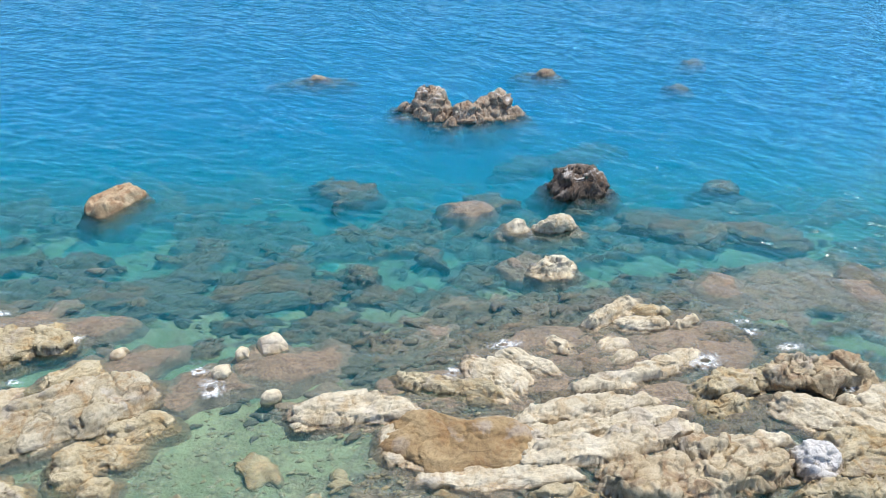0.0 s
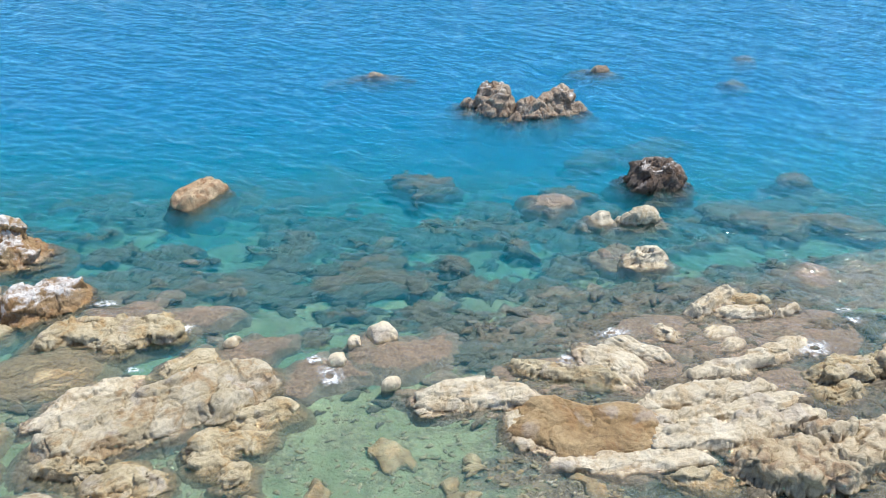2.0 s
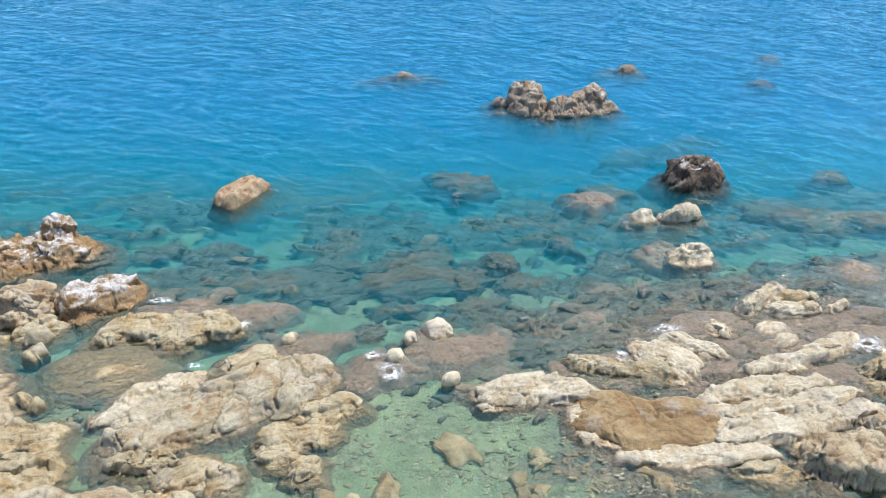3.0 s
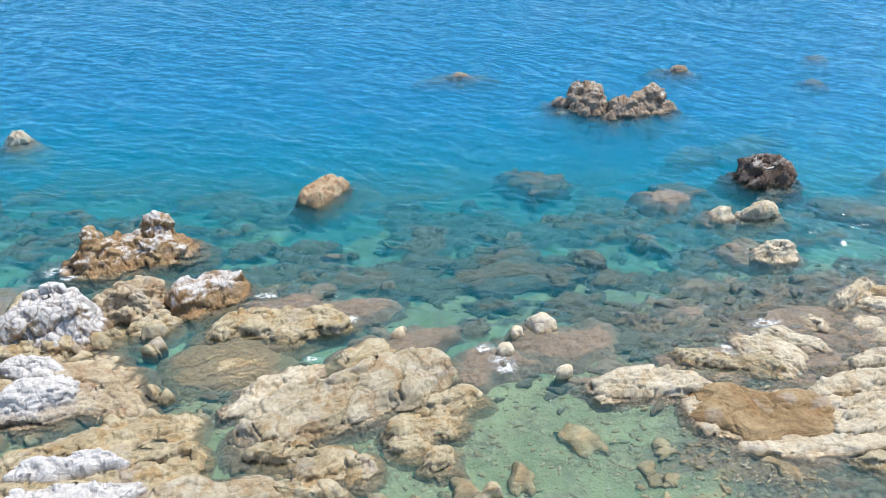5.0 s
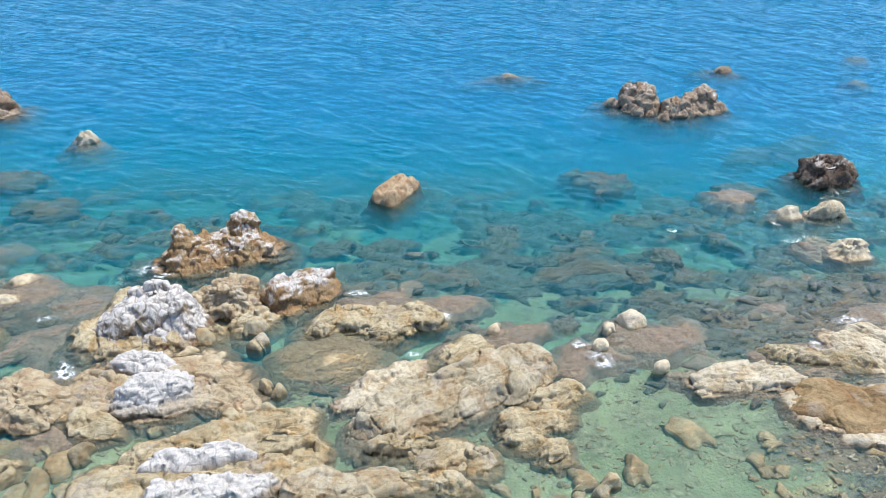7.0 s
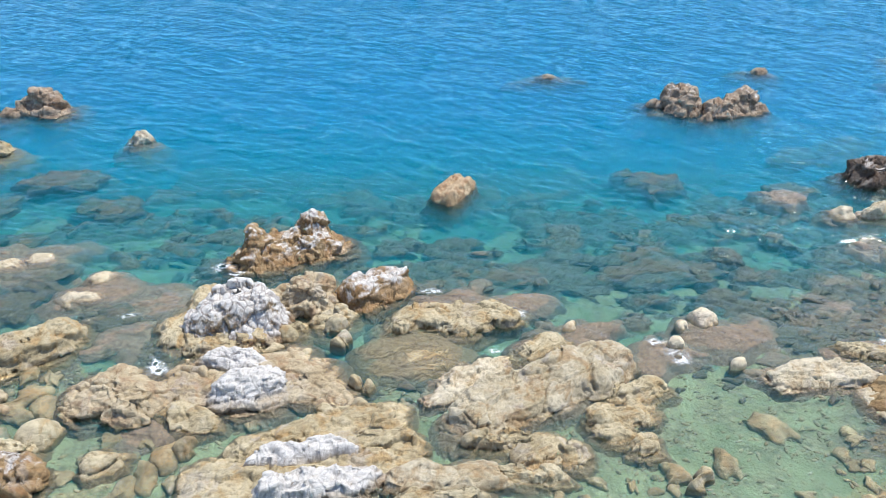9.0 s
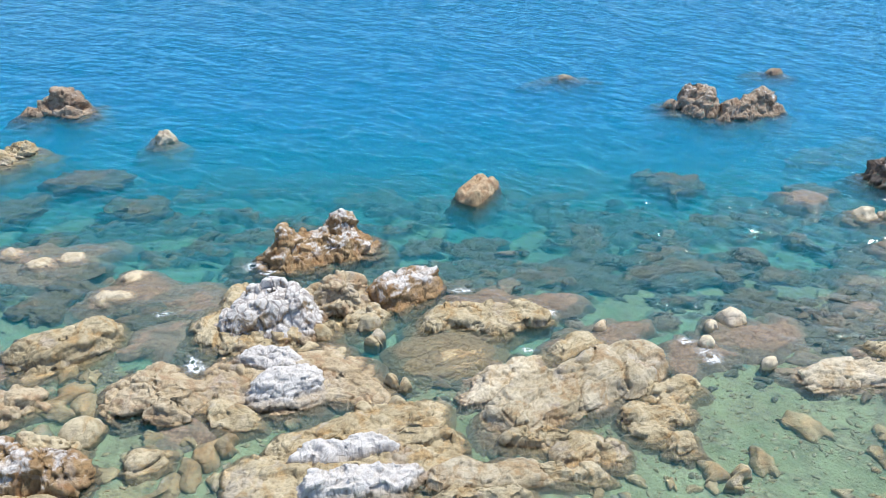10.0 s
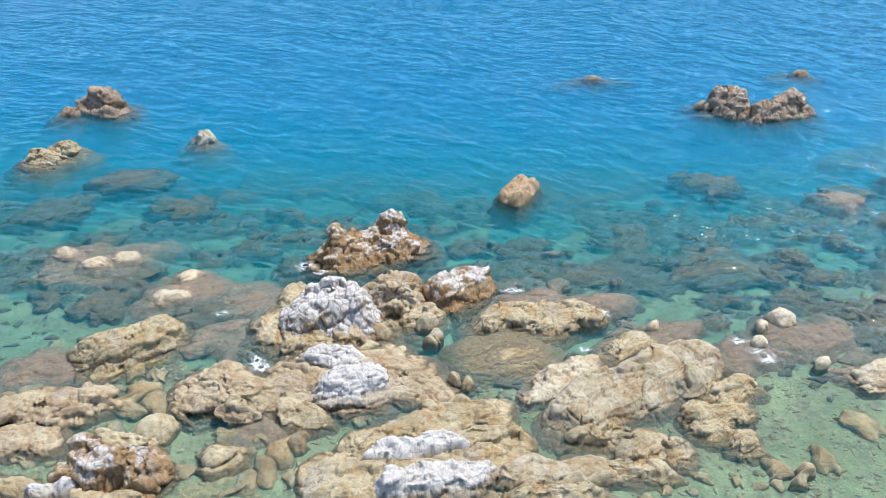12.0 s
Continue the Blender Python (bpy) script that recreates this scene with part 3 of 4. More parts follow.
rock("sub", -36.57, 12.95, 1.02, 1.4, -0.5, 20, 153)
rock("wet", -28.79, 12.50, 1.62, 1.5, -0.02, 21, 154)
rock("wet", -28.51, 14.63, 1.89, 1.6, -0.05, 33, 155)
rock("sub", -30.10, 13.16, 1.66, 1.6, -0.2, 22, 156)
rock("tan", -44.68, 22.97, 1.55, 1.3, 0.55, 22, 157)
rock("tan", -44.36, 24.11, 1.59, 1.5, 1.0, 22, 158)
rock("block", -38.06, 27.69, 1.19, 1, 0.5, 17, 159)
rock("islet", -45.88, 30.27, 2.76, 2, 1, 29, 160)
rock("islet", -47.65, 29.03, 1.40, 1, 0.35, 17, 161)
rock("sub", -38.97, 22.80, 3.04, 2, -0.4, 24, 162)
rock("sub", -41.12, 19.07, 3.09, 1.6, -0.5, 47, 163)
rock("sub", -35.71, 21.14, 2.42, 1.8, -0.55, 26, 164)
rock("wet", -28.38, 14.84, 1.20, 1.6, -0.05, 64, 167)
rock("round", -21.43, 14.87, 0.94, 0.7, 0.4, 47, 171)
rock("round", -22.99, 13.91, 0.87, 0.7, 0.4, 19, 172)
rock("round", -21.05, 14.07, 0.61, 0.7, 0.4, 27, 173)
rock("round", -19.75, 12.05, 0.40, 0.5, 0.3, 15, 174)
rock("round", -19.38, 12.02, 0.41, 0.5, 0.3, 15, 175)
rock("round", -19.41, 11.15, 0.61, 0.6, 0.15, 15, 176)
rock("round", -20.30, 10.66, 0.60, 0.6, 0.25, 15, 177)
rock("round", -23.28, 13.13, 0.66, 0.7, 0.1, 20, 178)
rock("round", -22.05, 13.18, 0.42, 0.5, 0.1, 31, 179)
rock("round", -8.90, 10.72, 0.58, 0.8, 0.35, 14, 180)
rock("cobble", -8.09, 11.75, 0.69, 0.9, -0.05, 15, 181)
rock("cobble", -9.61, 10.91, 0.64, 0.7, 0.05, 15, 182)
rock("cobble", -6.58, 13.71, 1.17, 1.1, -0.1, 20, 183)
rock("cobble", -0.86, 13.99, 0.59, 0.8, 0, 15, 184)
# ---- sunken ridges
rock("ridge", -15.79, 20.60, 4.95, 1.4, -0.59, 23, 186)
rock("ridge", -10.16, 22.44, 5.41, 1.4, -0.46, 23, 187)
rock("ridge", -5.75, 23.20, 2.07, 1.07, -0.59, 24, 188)
rock("ridge", -3.42, 23.68, 2.19, 1.07, -0.46, 24, 189)
rock("ridge", -14.31, 22.29, 3.09, 0.99, -0.74, 26, 190)
rock("ridge", -10.77, 23.39, 3.32, 0.99, -0.61, 26, 191)
rock("ridge", -10.18, 20.28, 2.28, 0.99, -0.59, 21, 192)
rock("ridge", -7.51, 20.81, 2.40, 0.99, -0.46, 21, 193)
rock("ridge", -7.16, 20.32, 2.84, 1.16, -0.54, 25, 194)
rock("ridge", -3.99, 21.26, 3.04, 1.16, -0.41, 24, 195)
rock("ridge", -4.81, 19.72, 1.99, 0.99, -0.54, 31, 196)
rock("ridge", -2.71, 20.53, 2.15, 0.99, -0.41, 31, 197)
rock("ridge", -19.45, 19.84, 2.66, 1.24, -0.69, 24, 198)
rock("ridge", -16.45, 20.56, 2.83, 1.24, -0.56, 25, 199)
rock("ridge", -21.24, 21.84, 1.92, 1.16, -0.89, 25, 200)
rock("ridge", -19.00, 22.20, 2.03, 1.16, -0.76, 25, 201)
rock("ridge", -13.27, 20.56, 3.56, 1.07, -0.64, 30, 202)
rock("ridge", -9.55, 22.11, 3.92, 1.07, -0.51, 30, 203)
rock("ridge", -5.25, 23.16, 2.64, 1.07, -0.64, 23, 204)
rock("ridge", -2.49, 23.77, 2.78, 1.07, -0.51, 23, 205)
rock("ridge", -7.99, 20.04, 1.78, 0.99, -0.59, 23, 206)
rock("ridge", -6.10, 20.33, 1.87, 0.99, -0.46, 22, 207)
rock("ridge", -4.96, 20.58, 2.26, 1.32, -0.54, 10, 208)
rock("ridge", -2.50, 20.55, 2.29, 1.32, -0.41, 10, 209)
rock("ridge", -30.59, 18.49, 1.95, 1.16, -0.89, -3, 210)
rock("ridge", -28.15, 17.82, 1.92, 1.16, -0.76, -3, 211)
rock("ridge", -39.44, 14.34, 0.88, 1.32, -0.69, 30, 212)
rock("ridge", -38.12, 14.36, 0.92, 1.32, -0.56, 29, 213)
rock("ridge", 8.95, 26.82, 3.13, 1.16, -0.59, 21, 214)
rock("ridge", 12.22, 27.59, 3.31, 1.16, -0.46, 22, 215)
# ---- reef platform
rock("wet", 3.33, 21.84, 9.42, 3.81, 0.07, 25, 700)
rock("wet", 9.88, 26.57, 11.75, 3.78, -0.4, 25, 701)
rock("wet", 3.57, 19.05, 7.37, 2.41, 0.08, 24, 702)
rock("wet", 7.32, 20.50, 4.66, 1.34, 0.06, 18, 703)
rock("wet", -1.86, 18.77, 3.98, 1.49, 0.08, 31, 704)
rock("wet", -3.23, 21.22, 1.59, 1.17, 0.0, 15, 705)
rock("pale", -4.65, 16.59, 4.17, 1.40, 0.45, 17, 706)
rock("pale", -0.49, 15.97, 5.23, 2.34, 0.2, 10, 707)
rock("brown", -0.83, 16.2, 4.5, 2.3, 0.5, 14, 708)
rock("tan", -1.88, 18.34, 3.65, 0.75, 0.4, 1, 709, beds=0.08)
rock("pale", -0.62, 19.41, 2.27, 1.64, 0.42, -29, 710)
rock("pale", 0.45, 20.22, 2.26, 0.72, 0.34, -11, 711)
rock("pale", 1.37, 21.43, 1.16, 0.76, 0.34, -10, 712)
rock("pale", 3.22, 23.93, 2.84, 0.74, 0.55, 48, 713)
rock("pale", 4.22, 23.51, 2.08, 0.82, 0.38, 17, 714)
rock("tan", 4.52, 24.44, 1.55, 0.43, 0.26, 11, 715)
rock("pale", 5.86, 23.99, 1.19, 0.35, 0.32, 44, 716)
rock("pale", 3.38, 21.99, 0.97, 0.66, 0.24, 28, 717)
rock("pale", 3.69, 21.46, 0.96, 0.46, 0.22, 37, 718)
rock("pale", 3.73, 20.24, 4.45, 0.59, 0.42, 31, 719)
rock("pale", 5.44, 21.72, 2.25, 0.70, 0.2, 38, 720)
rock("pale", 2.56, 18.43, 5.20, 0.97, 0.38, 27, 721)
rock("pale", 3.27, 17.90, 5.41, 0.80, 0.36, 27, 722)
rock("pale", 3.30, 17.05, 6.11, 1.00, 0.5, 27, 723, front=0.2)
rock("pale", 0.36, 15.06, 4.86, 0.71, 0.22, 19, 724)
rock("tan", 2.30, 14.96, 1.91, 0.62, 0.3, 15, 725)
rock("tan", 7.60, 21.02, 4.06, 1.07, 0.6, 26, 726)
rock("hump", 9.96, 22.04, 4.08, 1.40, 1.1, 21, 727, front=0.2)
rock("tan", 6.83, 19.80, 1.90, 0.86, 0.4, 31, 728)
rock("hump", 5.90, 16.50, 5.98, 2.04, 0.95, 23, 729, front=0.2)
rock("strip", 9.31, 17.95, 1.7, 1.5, 1.1, 8, 730)
rock("pale", 10.45, 20.12, 3.94, 1.49, 0.42, -7, 731)
rock("tan", 11.34, 18.72, 3.08, 2.26, 0.7, 17, 732)
rock("tan", 10.04, 16.99, 3.63, 0.75, 0.6, 19, 733)
rock("pale", 7.65, 18.39, 2.32, 0.48, 0.3, 19, 734)
rock("pale", 12.09, 21.41, 3.37, 0.97, 0.4, 28, 735)
rock("ball", -7.32, 16.32, 0.64, 0.57, 0.4, 26, 736)
# ---- centre
rock("wet", -7.79, 18.01, 3.49, 1.47, 0.1, 26, 737)
rock("wet", -9.87, 16.41, 2.39, 0.93, 0.08, 38, 738)
rock("sub", -5.48, 19.02, 1.56, 0.77, -0.2, 17, 739)
rock("ball", -8.48, 18.77, 1.15, 1.03, 0.55, 18, 740)
rock("ball", -9.36, 17.05, 0.70, 0.63, 0.35, 49, 741)
rock("ball", -9.18, 18.11, 0.60, 0.54, 0.35, 45, 742)
rock("wet", -13.18, 16.31, 4.50, 1.00, 0.06, 42, 743)
rock("tan", -14.11, 15.60, 2.15, 0.86, 0.28, 42, 744)
rock("ball", -13.17, 17.01, 0.57, 0.51, 0.3, 35, 745)
rock("slab", -13.78, 13.25, 7.44, 2.25, 0.85, 46, 746, tilt=0.1)
rock("tan", -14.66, 10.74, 2.25, 0.67, 0.5, 18, 747)
rock("tan", -13.54, 10.78, 1.28, 1.21, 0.45, 44, 748)
rock("tan", -12.54, 10.83, 0.97, 0.76, 0.42, 27, 749)
rock("tan", -13.55, 10.28, 0.72, 0.42, 0.3, 26, 750)
rock("pale", -16.24, 13.30, 3.12, 1.29, 0.5, 48, 752)
rock("tan", -17.6, 16.3, 5.3, 1.6, 0.55, 21, 753, front=0.2)
rock("wet", -16.84, 17.70, 4.88, 1.18, 0.1, 23, 754)
rock("tan", -18.43, 14.06, 2.3, 2.1, -0.1, 23, 755, shelf=0.25)
rock("tan", -10.77, 14.07, 2.29, 0.80, 0.32, 33, 756)
rock("tan", -11.18, 12.75, 2.28, 1.12, 0.42, 25, 757)
rock("tan", -11.28, 11.93, 1.17, 0.47, 0.28, 22, 758)
rock("tan", -10.37, 11.68, 0.91, 0.74, 0.42, 24, 759)
rock("wedge", -20.9, 17.13, 3.0, 1.9, 0.85, 54, 761)
rock("hump", -23.1, 16.0, 2.9, 2.3, 1.35, 9, 762)
rock("tan", -21.89, 15.17, 1.47, 0.89, 0.5, 28, 763)
rock("saddle", -25.18, 19.20, 4.9, 2.6, 0.6, 35, 764)
rock("guano", -25.05, 13.9, 4.0, 3.0, 1.4, 22, 765)
rock("tan", -26.76, 14.00, 3.99, 1.73, 0.45, 93, 766)
rock("tan", -24.06, 13.43, 0.83, 0.45, 0.35, 25, 767)
rock("tan", -22.95, 14.22, 0.97, 0.46, 0.35, 32, 768)
# ---- whitened mass
rock("hump", -23.95, 11.15, 4.8, 3.4, 0.5, 9, 769)
rock("tan", -25.10, 12.75, 3.25, 1.08, 0.5, 15, 770)
rock("strip", -23.93, 11.80, 2.9, 1.3, 0.95, 6, 771)
rock("strip", -23.03, 10.75, 2.8, 1.8, 1.1, 26, 772)
rock("hump", -21.34, 11.66, 2.78, 1.83, 0.32, -3, 773)
rock("hump", -26.96, 9.64, 3.87, 2.06, 0.85, -1, 774)
rock("wet", -25.34, 8.44, 1.81, 0.97, 0.02, 8, 775)
rock("tan", -24.42, 9.28, 1.89, 0.80, 0.3, -3, 776)
# ---- bedded ledge
rock("tan", -20.08, 8.22, 6.70, 2.62, 0.42, 25, 777, beds=0.09)
rock("tan", -19.51, 10.37, 3.68, 1.37, 0.3, 28, 778)
rock("tan", -21.36, 8.85, 2.54, 1.13, 0.4, 35, 779)
rock("tan", -19.46, 9.19, 5.07, 0.56, 0.55, 22, 780, beds=0.08)
rock("strip", -20.24, 8.56, 3.4, 0.8, 0.85, 24, 781)
rock("strip", -19.43, 7.66, 4.0, 1.25, 1.0, 30, 782)
rock("slab", -16.01, 8.98, 3.90, 1.06, 0.48, 19, 783)
rock("tan", -13.74, 9.65, 2.19, 0.50, 0.4, 11, 784)
rock("tan", -15.90, 8.23, 2.86, 0.63, 0.48, 17, 785)
# ---- far left
rock("plate", -31.53, 10.74, 3.8, 2.2, 1.15, 41, 787)
rock("hump", -32.04, 7.43, 3.88, 1.59, 0.7, 21, 788)
rock("wet", -33.60, 8.93, 2.51, 0.95, 0.05, 24, 789)
rock("whitebrown", -28.52, 5.67, 3.08, 1.50, 0.9, 10, 790)
rock("tan", -28.85, 6.62, 1.90, 0.77, 0.6, -6, 791)
rock("strip", -29.70, 4.55, 1.58, 0.56, 0.6, 23, 792)
rock("tan", -28.04, 4.75, 2.20, 0.51, 0.4, 13, 793)
rock("hump", -32.05, 6.14, 2.54, 1.23, 0.25, 15, 794)
rock("wet", -33.93, 9.32, 2.21, 0.85, 0.0, 22, 795)
rock("tan", -31.09, 4.25, 1.90, 0.73, 0.4, 13, 796)
rock("round", -28.17, 7.54, 1.30, 1.17, 0.55, 20, 797)
rock("tan", -25.74, 7.04, 1.08, 0.74, 0.4, 22, 798)


# ---- loose stones ----
def near_rock(x, y, grow=1.0):
    """Whether a place lies on one of the larger rocks."""
    for rx, ry, length, width, height, level, turn in FOOT:
        dx, dy = x - rx, y - ry
        u, v = math.cos(turn) * dx + math.sin(turn) * dy, -math.sin(turn) * dx + math.cos(turn) * dy
        if (u / (length * 0.5 * grow)) ** 2 + (v / (width * 0.5 * grow)) ** 2 < 1 and height > -0.1:
            return True
    return False


def scatter(count, low, high, small, large, kinds, label, name, group, seed, sunk=0.35, keep=None, cap=0.02, long=1.0, swing=90.0, worn=0.06):
    """Stones of a few shapes laid on the bed within a stretch of the shore, given along the coast and out from it."""
    rng = random.Random(seed)
    bases, made = [], 0
    for a in range(6):
        v, f = rock_shape(1.0, rng.uniform(0.65, 0.9), 0.3, 0.3, 9, seed + a, boxy=rng.uniform(2.1, 2.8), block=worn, bedding=0.05, rough=0.8 + 2.4 * worn, flare=0.0, dip=0.0, uneven=0.5)
        bases.append(v)
    meshes = [mesh_of(name, v, f, ROCK[rng.choice(kinds)]) for v in bases]
    for _ in range(count * 12):
        if made >= count:
            break
        a, s = rng.uniform(low[0], high[0]), rng.uniform(low[1], high[1])
        x, y = math.cos(COAST) * a - math.sin(COAST) * s, math.sin(COAST) * a + math.cos(COAST) * s
        if keep and not keep(x, y, rng):
            continue
        if near_rock(x, y, 0.9):
            continue
        size = small + (large - small) * rng.random() ** 2.2
        ob = new(name, rng.choice(meshes))
        z = min(bed_at(x, y) + size * (0.3 - sunk * 0.6), cap - 0.36 * size)
        ob.matrix_basis = pose(x, y, z, rng.uniform(-12, 12), rng.uniform(-12, 12), math.degrees(BED) + rng.gauss(0, swing)) @ Matrix.Diagonal((size * long, size, size * rng.uniform(0.8, 1.2), 1))
        tagged(ob, label, "stone", group)
        made += 1


def patchy(x, y, rng):
    return vnoise(np.array([[x * 0.25, y * 0.25, 3.0]]), 77)[0] > rng.uniform(-0.7, 0.5)


scatter(240, (-34, 7.5), (-14, 17.5), 0.3, 0.95, ("stone", "stone", "tan"), "rounded olive-tan stone on the shallow sea bed", "stone", "stones in the shallows", 101, keep=patchy)
scatter(110, (-16, 9.0), (3, 15.5), 0.16, 0.7, ("stone", "stone"), "rounded olive-tan stone on the shallow sea bed", "stone", "stones in the shallows", 202, keep=patchy)
scatter(150, (-46, 17), (14, 30), 0.4, 1.15, ("sub", "sub", "wet"), "dark weed-covered boulder on the sea bed", "sunken_boulder", "sunken boulders", 303, sunk=0.42, keep=patchy, cap=-0.3, long=1.35, swing=30.0, worn=0.35)


def rubble(name, label, count, low, high, small, large, material, seed, worn=0.7, fine=3):
    """Too many stones to count, in one mesh, denser where the bed is reef."""
    rng = np.random.RandomState(seed)
    a, s = rng.uniform(low[0], high[0], count * 3), rng.uniform(low[1], high[1], count * 3)
    x, y = math.cos(COAST) * a - math.sin(COAST) * s, math.sin(COAST) * a + math.cos(COAST) * s
    keep = np.nonzero(reef_cover(x, y) + 0.25 > rng.uniform(0, 1, len(x)))[0][:count]
    x, y = x[keep], y[keep]
    z = bed_height(x, y)
    bases = [rock_shape(1.0, 0.8, 0.32, 0.2, fine, seed + k, boxy=2.4, block=worn, bedding=0.2, rough=0.6 + 2.5 * worn, flare=0.0, dip=0.0, uneven=0.6) for k in range(8)]
    verts, quads, start = [], [], 0
    for i in range(len(x)):
        v, f = bases[rng.randint(8)]
        size, turn = small + (large - small) * rng.rand() ** 2.5, BED + rng.normal(0, 0.6)
        c, sn = math.cos(turn) * size, math.sin(turn) * size
        v = v * np.array([1.4, 0.9, 1.0])
        verts.append(np.stack([x[i] + c * v[:, 0] - sn * v[:, 1], y[i] + sn * v[:, 0] + c * v[:, 1], min(z[i] + 0.06 * size, -0.12 - 0.36 * size) + size * v[:, 2]], 1))
        quads.append(f + start)
        start += len(v)
    ob = new(name, mesh_of(name, np.concatenate(verts), np.concatenate(quads), material))
    return tagged(ob, label, "stones", kind="stuff")


rubble("reef_rubble", "weedy broken reef stones on the sea bed", 3600, (-50, 16), (16, 31), 0.14, 0.5, ROCK["sub"], 404, worn=0.5)
rubble("pebbles", "loose olive pebbles and cobbles on the shallow bed", 6500, (-36, 7.5), (4, 18.5), 0.05, 0.2, ROCK["stone"], 505, worn=0.15, fine=2)


# ---- water ----
def water_material():
    """The sea's face: clear, rippled and glossy."""
    m, tree, bsdf = nodes_of("sea_water")
    tree.nodes.remove(bsdf)
    k = Net(tree)
    at = k.put("ShaderNodeNewGeometry").outputs["Position"]
    shore = k.put("ShaderNodeSeparateXYZ", ((0, k.scaled(at, 1, 1, 1, -COAST)),)).outputs[1]
    out = k.ramp(shore, 12.0, 25.0)

    turned = k.put("ShaderNodeMapping", (("Vector", at), ("Rotation", (0, 0, radians(18))))).outputs[0]
    h = k.math("MULTIPLY", k.noise(k.scaled(turned, 2.4, 6.5, 1), 1.0, 2.0, 0.5, 0.5), k.math("ADD", 0.012, k.math("MULTIPLY", out, 0.04)))
    bump = k.put("ShaderNodeBump", (("Height", h), ("Strength", 1.0), ("Distance", 1.0))).outputs[0]
    calm = k.put("ShaderNodeBump", (("Height", h), ("Strength", 0.3), ("Distance", 1.0))).outputs[0]
    ruffled = k.math("ADD", 0.02, k.math("MULTIPLY", k.ramp(shore, 22.0, 27.0), 0.07))
    clear = k.put("ShaderNodeBsdfRefraction", (("Color", (1, 1, 1, 1)), ("Roughness", ruffled), ("IOR", 1.333), ("Normal", calm)))
    gloss = k.put("ShaderNodeBsdfGlossy", (("Color", (1, 1, 1, 1)), ("Roughness", ruffled), ("Normal", bump)))
    fresnel = k.put("ShaderNodeFresnel", (("IOR", 1.333), ("Normal", bump)))
    top = k.put("ShaderNodeMixShader", ((0, fresnel.outputs[0]), (1, clear.outputs[0]), (2, gloss.outputs[0])))
    tree.links.new(top.outputs[0], tree.nodes["Material Output"].inputs["Surface"])
    return m


def depth_material(name, thick, share_of_own, own_colour):
    """A layer of sea water of some thickness: it takes red out of what is seen through it, and scatters its own blue-green."""
    m, tree, bsdf = nodes_of(name)
    tree.nodes.remove(bsdf)
    k = Net(tree)
    at = k.put("ShaderNodeNewGeometry").outputs["Position"]
    cloud = k.math("ADD", 0.75, k.math("MULTIPLY", k.noise(at, 0.3, 4.0, 0.6, 0.5), 0.5))
    kept = tuple(math.exp(-rate * thick) for rate in RED_GREEN_BLUE_LOSS)
    clear = k.put("ShaderNodeBsdfTransparent", (("Color", (*kept, 1)),))
    far = k.ramp(k.put("ShaderNodeSeparateXYZ", ((0, k.scaled(at, 1, 1, 1, -COAST)),)).outputs[1], 26.0, 46.0)
    own = k.put("ShaderNodeBsdfDiffuse", (("Color", k.mix(far, own_colour, BLUE)), ("Roughness", 0.0)))
    share = k.math("MINIMUM", k.math("MULTIPLY", k.math("MULTIPLY", cloud, share_of_own), k.math("ADD", 1.0, k.math("MULTIPLY", far, 1.4))), 1.0)
    mix = k.put("ShaderNodeMixShader", ((0, share), (1, clear.outputs[0]), (2, own.outputs[0])))
    tree.links.new(mix.outputs[0], tree.nodes["Material Output"].inputs["Surface"])
    return m


RED_GREEN_BLUE_LOSS = (0.68, 0.13, 0.09)
TEAL, BLUE = (0.0, 0.21, 0.26), (0.0, 0.165, 0.325)


def crests(x, y, angle, along, across, seed):
    """Short-crested waves whose crests run at an angle to x."""
    c, n = math.cos(radians(angle)), math.sin(radians(angle))
    u, v = c * x + n * y, c * y - n * x
    v = v + 0.5 * vnoise(np.stack([u * 0.3, v * 0.3, 0 * u], 1), seed + 50)
    return vnoise(np.stack([u * along, v * across, 0 * u], 1), seed)


wx, wy, faces = sheet(spaced(-64.0, 28.0, 0.17, 3500), spaced(9.0, 92.0, 0.1, 3500))
open_sea = smooth(11, 24, offshore(wx, wy))
face_z = 0.05 * crests(wx, wy, -24, 0.3, 0.8, 91) + 0.05 * crests(wx, wy, -30, 1.3, 3.4, 92) + 0.038 * crests(wx, wy, 6, 1.5, 3.9, 93)
face_z = face_z * (0.2 + 0.8 * open_sea) * (np.abs(wx) < 90) * (wy < 100)
water = new("water", mesh_of("water", np.stack([wx, wy, face_z], 1), faces, water_material()))
water.visible_shadow = False
tagged(water, "clear rippled turquoise to blue sea water", "water", kind="structure")
above = 0.0
wx, wy, faces = sheet(spaced(-62.0, 30.0, 1.2, 3500), spaced(0.0, 75.0, 1.2, 3500))
for level, share in ((-0.08, 0.05), (-0.3, 0.06), (-0.7, 0.11), (-1.25, 0.19), (-2.0, 0.28), (-3.1, 0.42), (-4.6, 0.85)):
    uneven = level * (1 + 0.22 * fbm(np.stack([wx * 0.5, wy * 0.5, 0 * wx + level], 1), 3, 19))
    layer = new("water_depth", mesh_of("water_depth", np.stack([wx, wy, uneven], 1), faces, depth_material("water_depth", (above - level) * (0.95 if level > -0.8 else 1.15), share, tuple(t + (b - t) * min(-level / 4.2, 1.0) for t, b in zip(TEAL, BLUE)))))
    layer.visible_shadow = False
    tagged(layer, "layer of clear blue-green sea water", "water", kind="structure")
    above = level


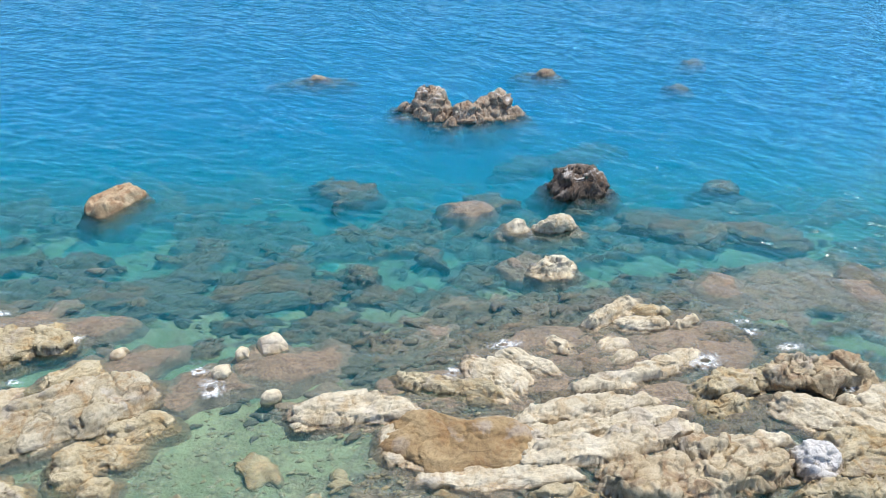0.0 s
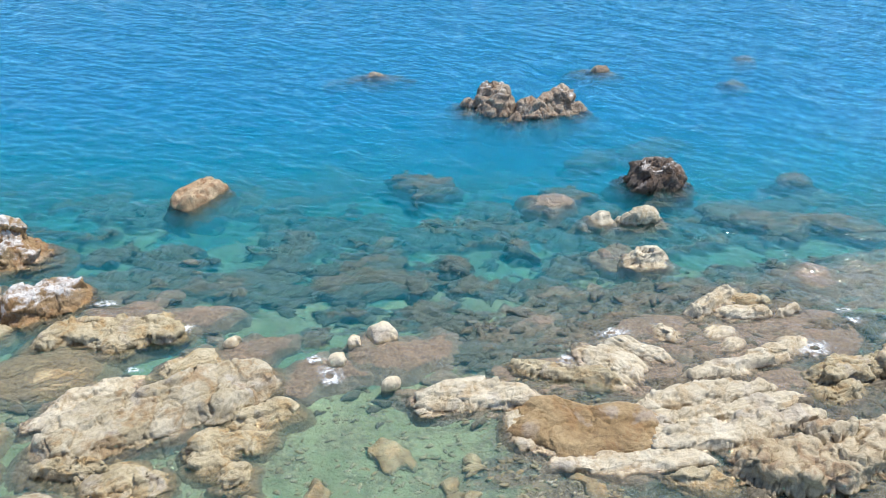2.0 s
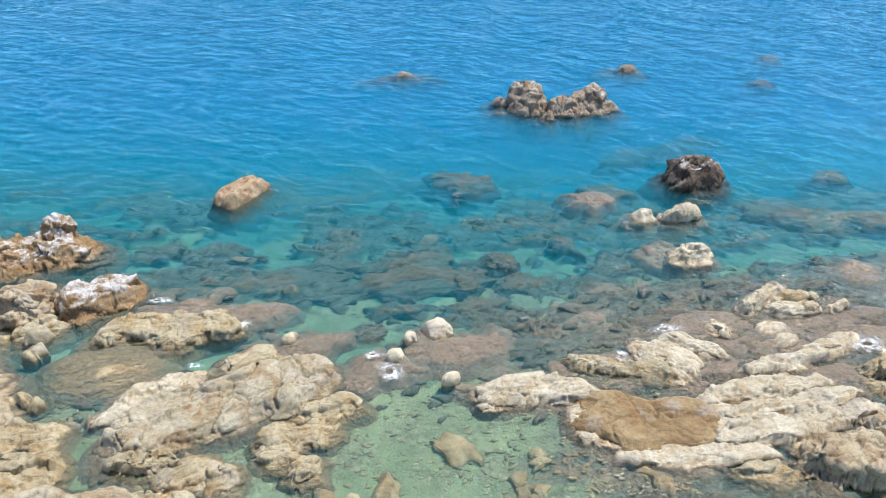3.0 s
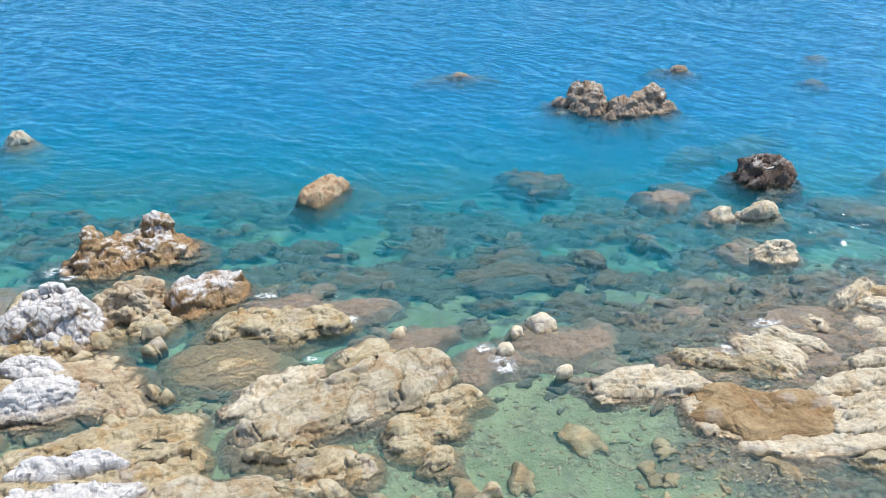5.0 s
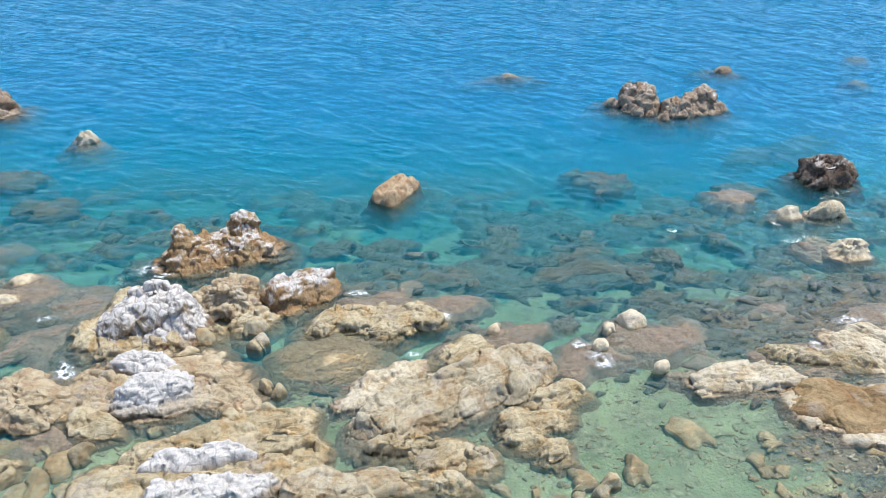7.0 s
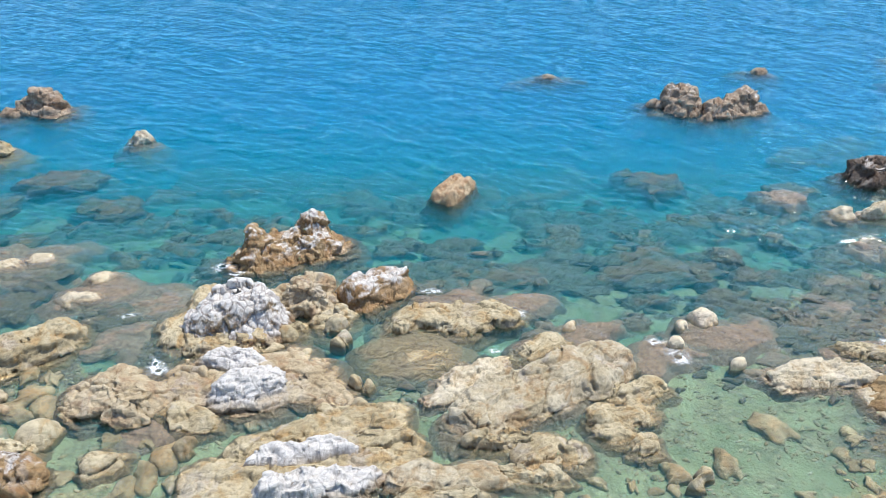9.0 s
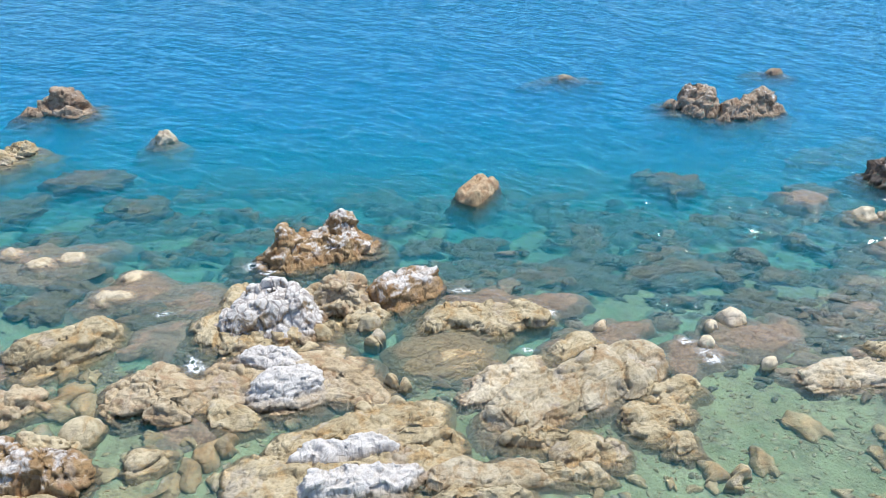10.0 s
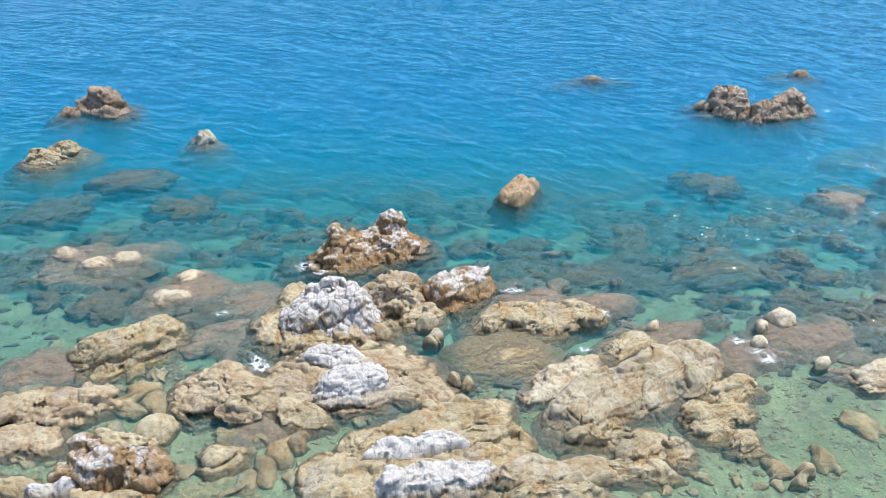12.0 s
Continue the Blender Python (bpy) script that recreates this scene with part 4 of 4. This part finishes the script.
# ---- foam ----
def foam_material():
    m, tree, bsdf = nodes_of("foam")
    k = Net(tree)
    local = k.put("ShaderNodeTexCoord").outputs["Object"]
    at = k.put("ShaderNodeNewGeometry").outputs["Position"]
    far = k.put("ShaderNodeVectorMath", ((0, local),), operation="LENGTH").outputs["Value"]
    thin = k.math("ADD", k.noise(at, 9.0, 6.0, 0.75, 0.6), k.math("MULTIPLY", k.noise(at, 2.2, 3.0, 0.6, 1.2), 0.8))
    thin = k.math("SUBTRACT", thin, k.math("MULTIPLY", far, 0.45))
    bsdf.inputs["Base Color"].default_value = (0.86, 0.88, 0.88, 1)
    bsdf.inputs["Roughness"].default_value = 0.7
    tree.links.new(k.math("MULTIPLY", k.ramp(thin, 0.6, 1.0), 0.8), bsdf.inputs["Alpha"])
    return m


FOAM = foam_material()


def foam(x, y, length, width, turn):
    """A thin patch of white foam on the water beside a rock."""
    rings = np.linspace(0, 1, 7)[1:]
    around = np.linspace(0, 2 * math.pi, 28, endpoint=False)
    verts = [(0, 0, 0.02)] + [(r * math.cos(a), r * math.sin(a), 0.02 * (1 - r)) for r in rings for a in around]
    quads = [(1 + k * 28 + j, 1 + (k + 1) * 28 + j, 1 + (k + 1) * 28 + (j + 1) % 28, 1 + k * 28 + (j + 1) % 28) for k in range(5) for j in range(28)]
    ob = new("sea_foam", mesh_of("sea_foam", verts, quads, FOAM))
    ob.matrix_basis = pose(x, y, 0.03, 0, 0, turn) @ Matrix.Diagonal((length * 0.7, width * 0.8, 1, 1))
    return tagged(ob, "thin white lace of foam beside a wet rock", "foam", kind="stuff")


foam(-27.42, 17.24, 1.3, 0.7, 20)
foam(-26.60, 16.95, 0.8, 0.4, 20)
foam(-26.39, 10.92, 0.9, 0.7, 20)
foam(-17.20, 16.36, 1.2, 0.5, 20)
foam(-15.40, 17.19, 1.3, 0.5, 20)
foam(-18.83, 17.76, 1.2, 0.4, 20)
foam(-29.15, 13.31, 1.2, 0.4, 20)
foam(-10.16, 16.89, 0.9, 0.4, 20)
foam(-26.68, 11.19, 0.6, 0.8, 20)
foam(-9.36, 16.20, 1.2, 0.9, 20)
foam(-14.01, 14.36, 0.8, 0.4, 20)
foam(-15.63, 14.87, 0.8, 0.3, 20)
foam(-47.33, 29.13, 1.2, 0.6, 20)
foam(-0.53, 20.89, 1.6, 0.6, 20)
foam(-1.95, 18.98, 0.6, 0.6, 20)
foam(6.46, 21.89, 1.6, 0.9, 20)
foam(-16.59, 17.27, 1.2, 0.5, 20)
foam(9.53, 23.51, 1.4, 0.5, 20)
foam(8.00, 24.62, 0.8, 0.4, 20)
foam(8.24, 24.06, 0.7, 0.4, 20)
foam(11.03, 21.65, 0.8, 0.4, 20)
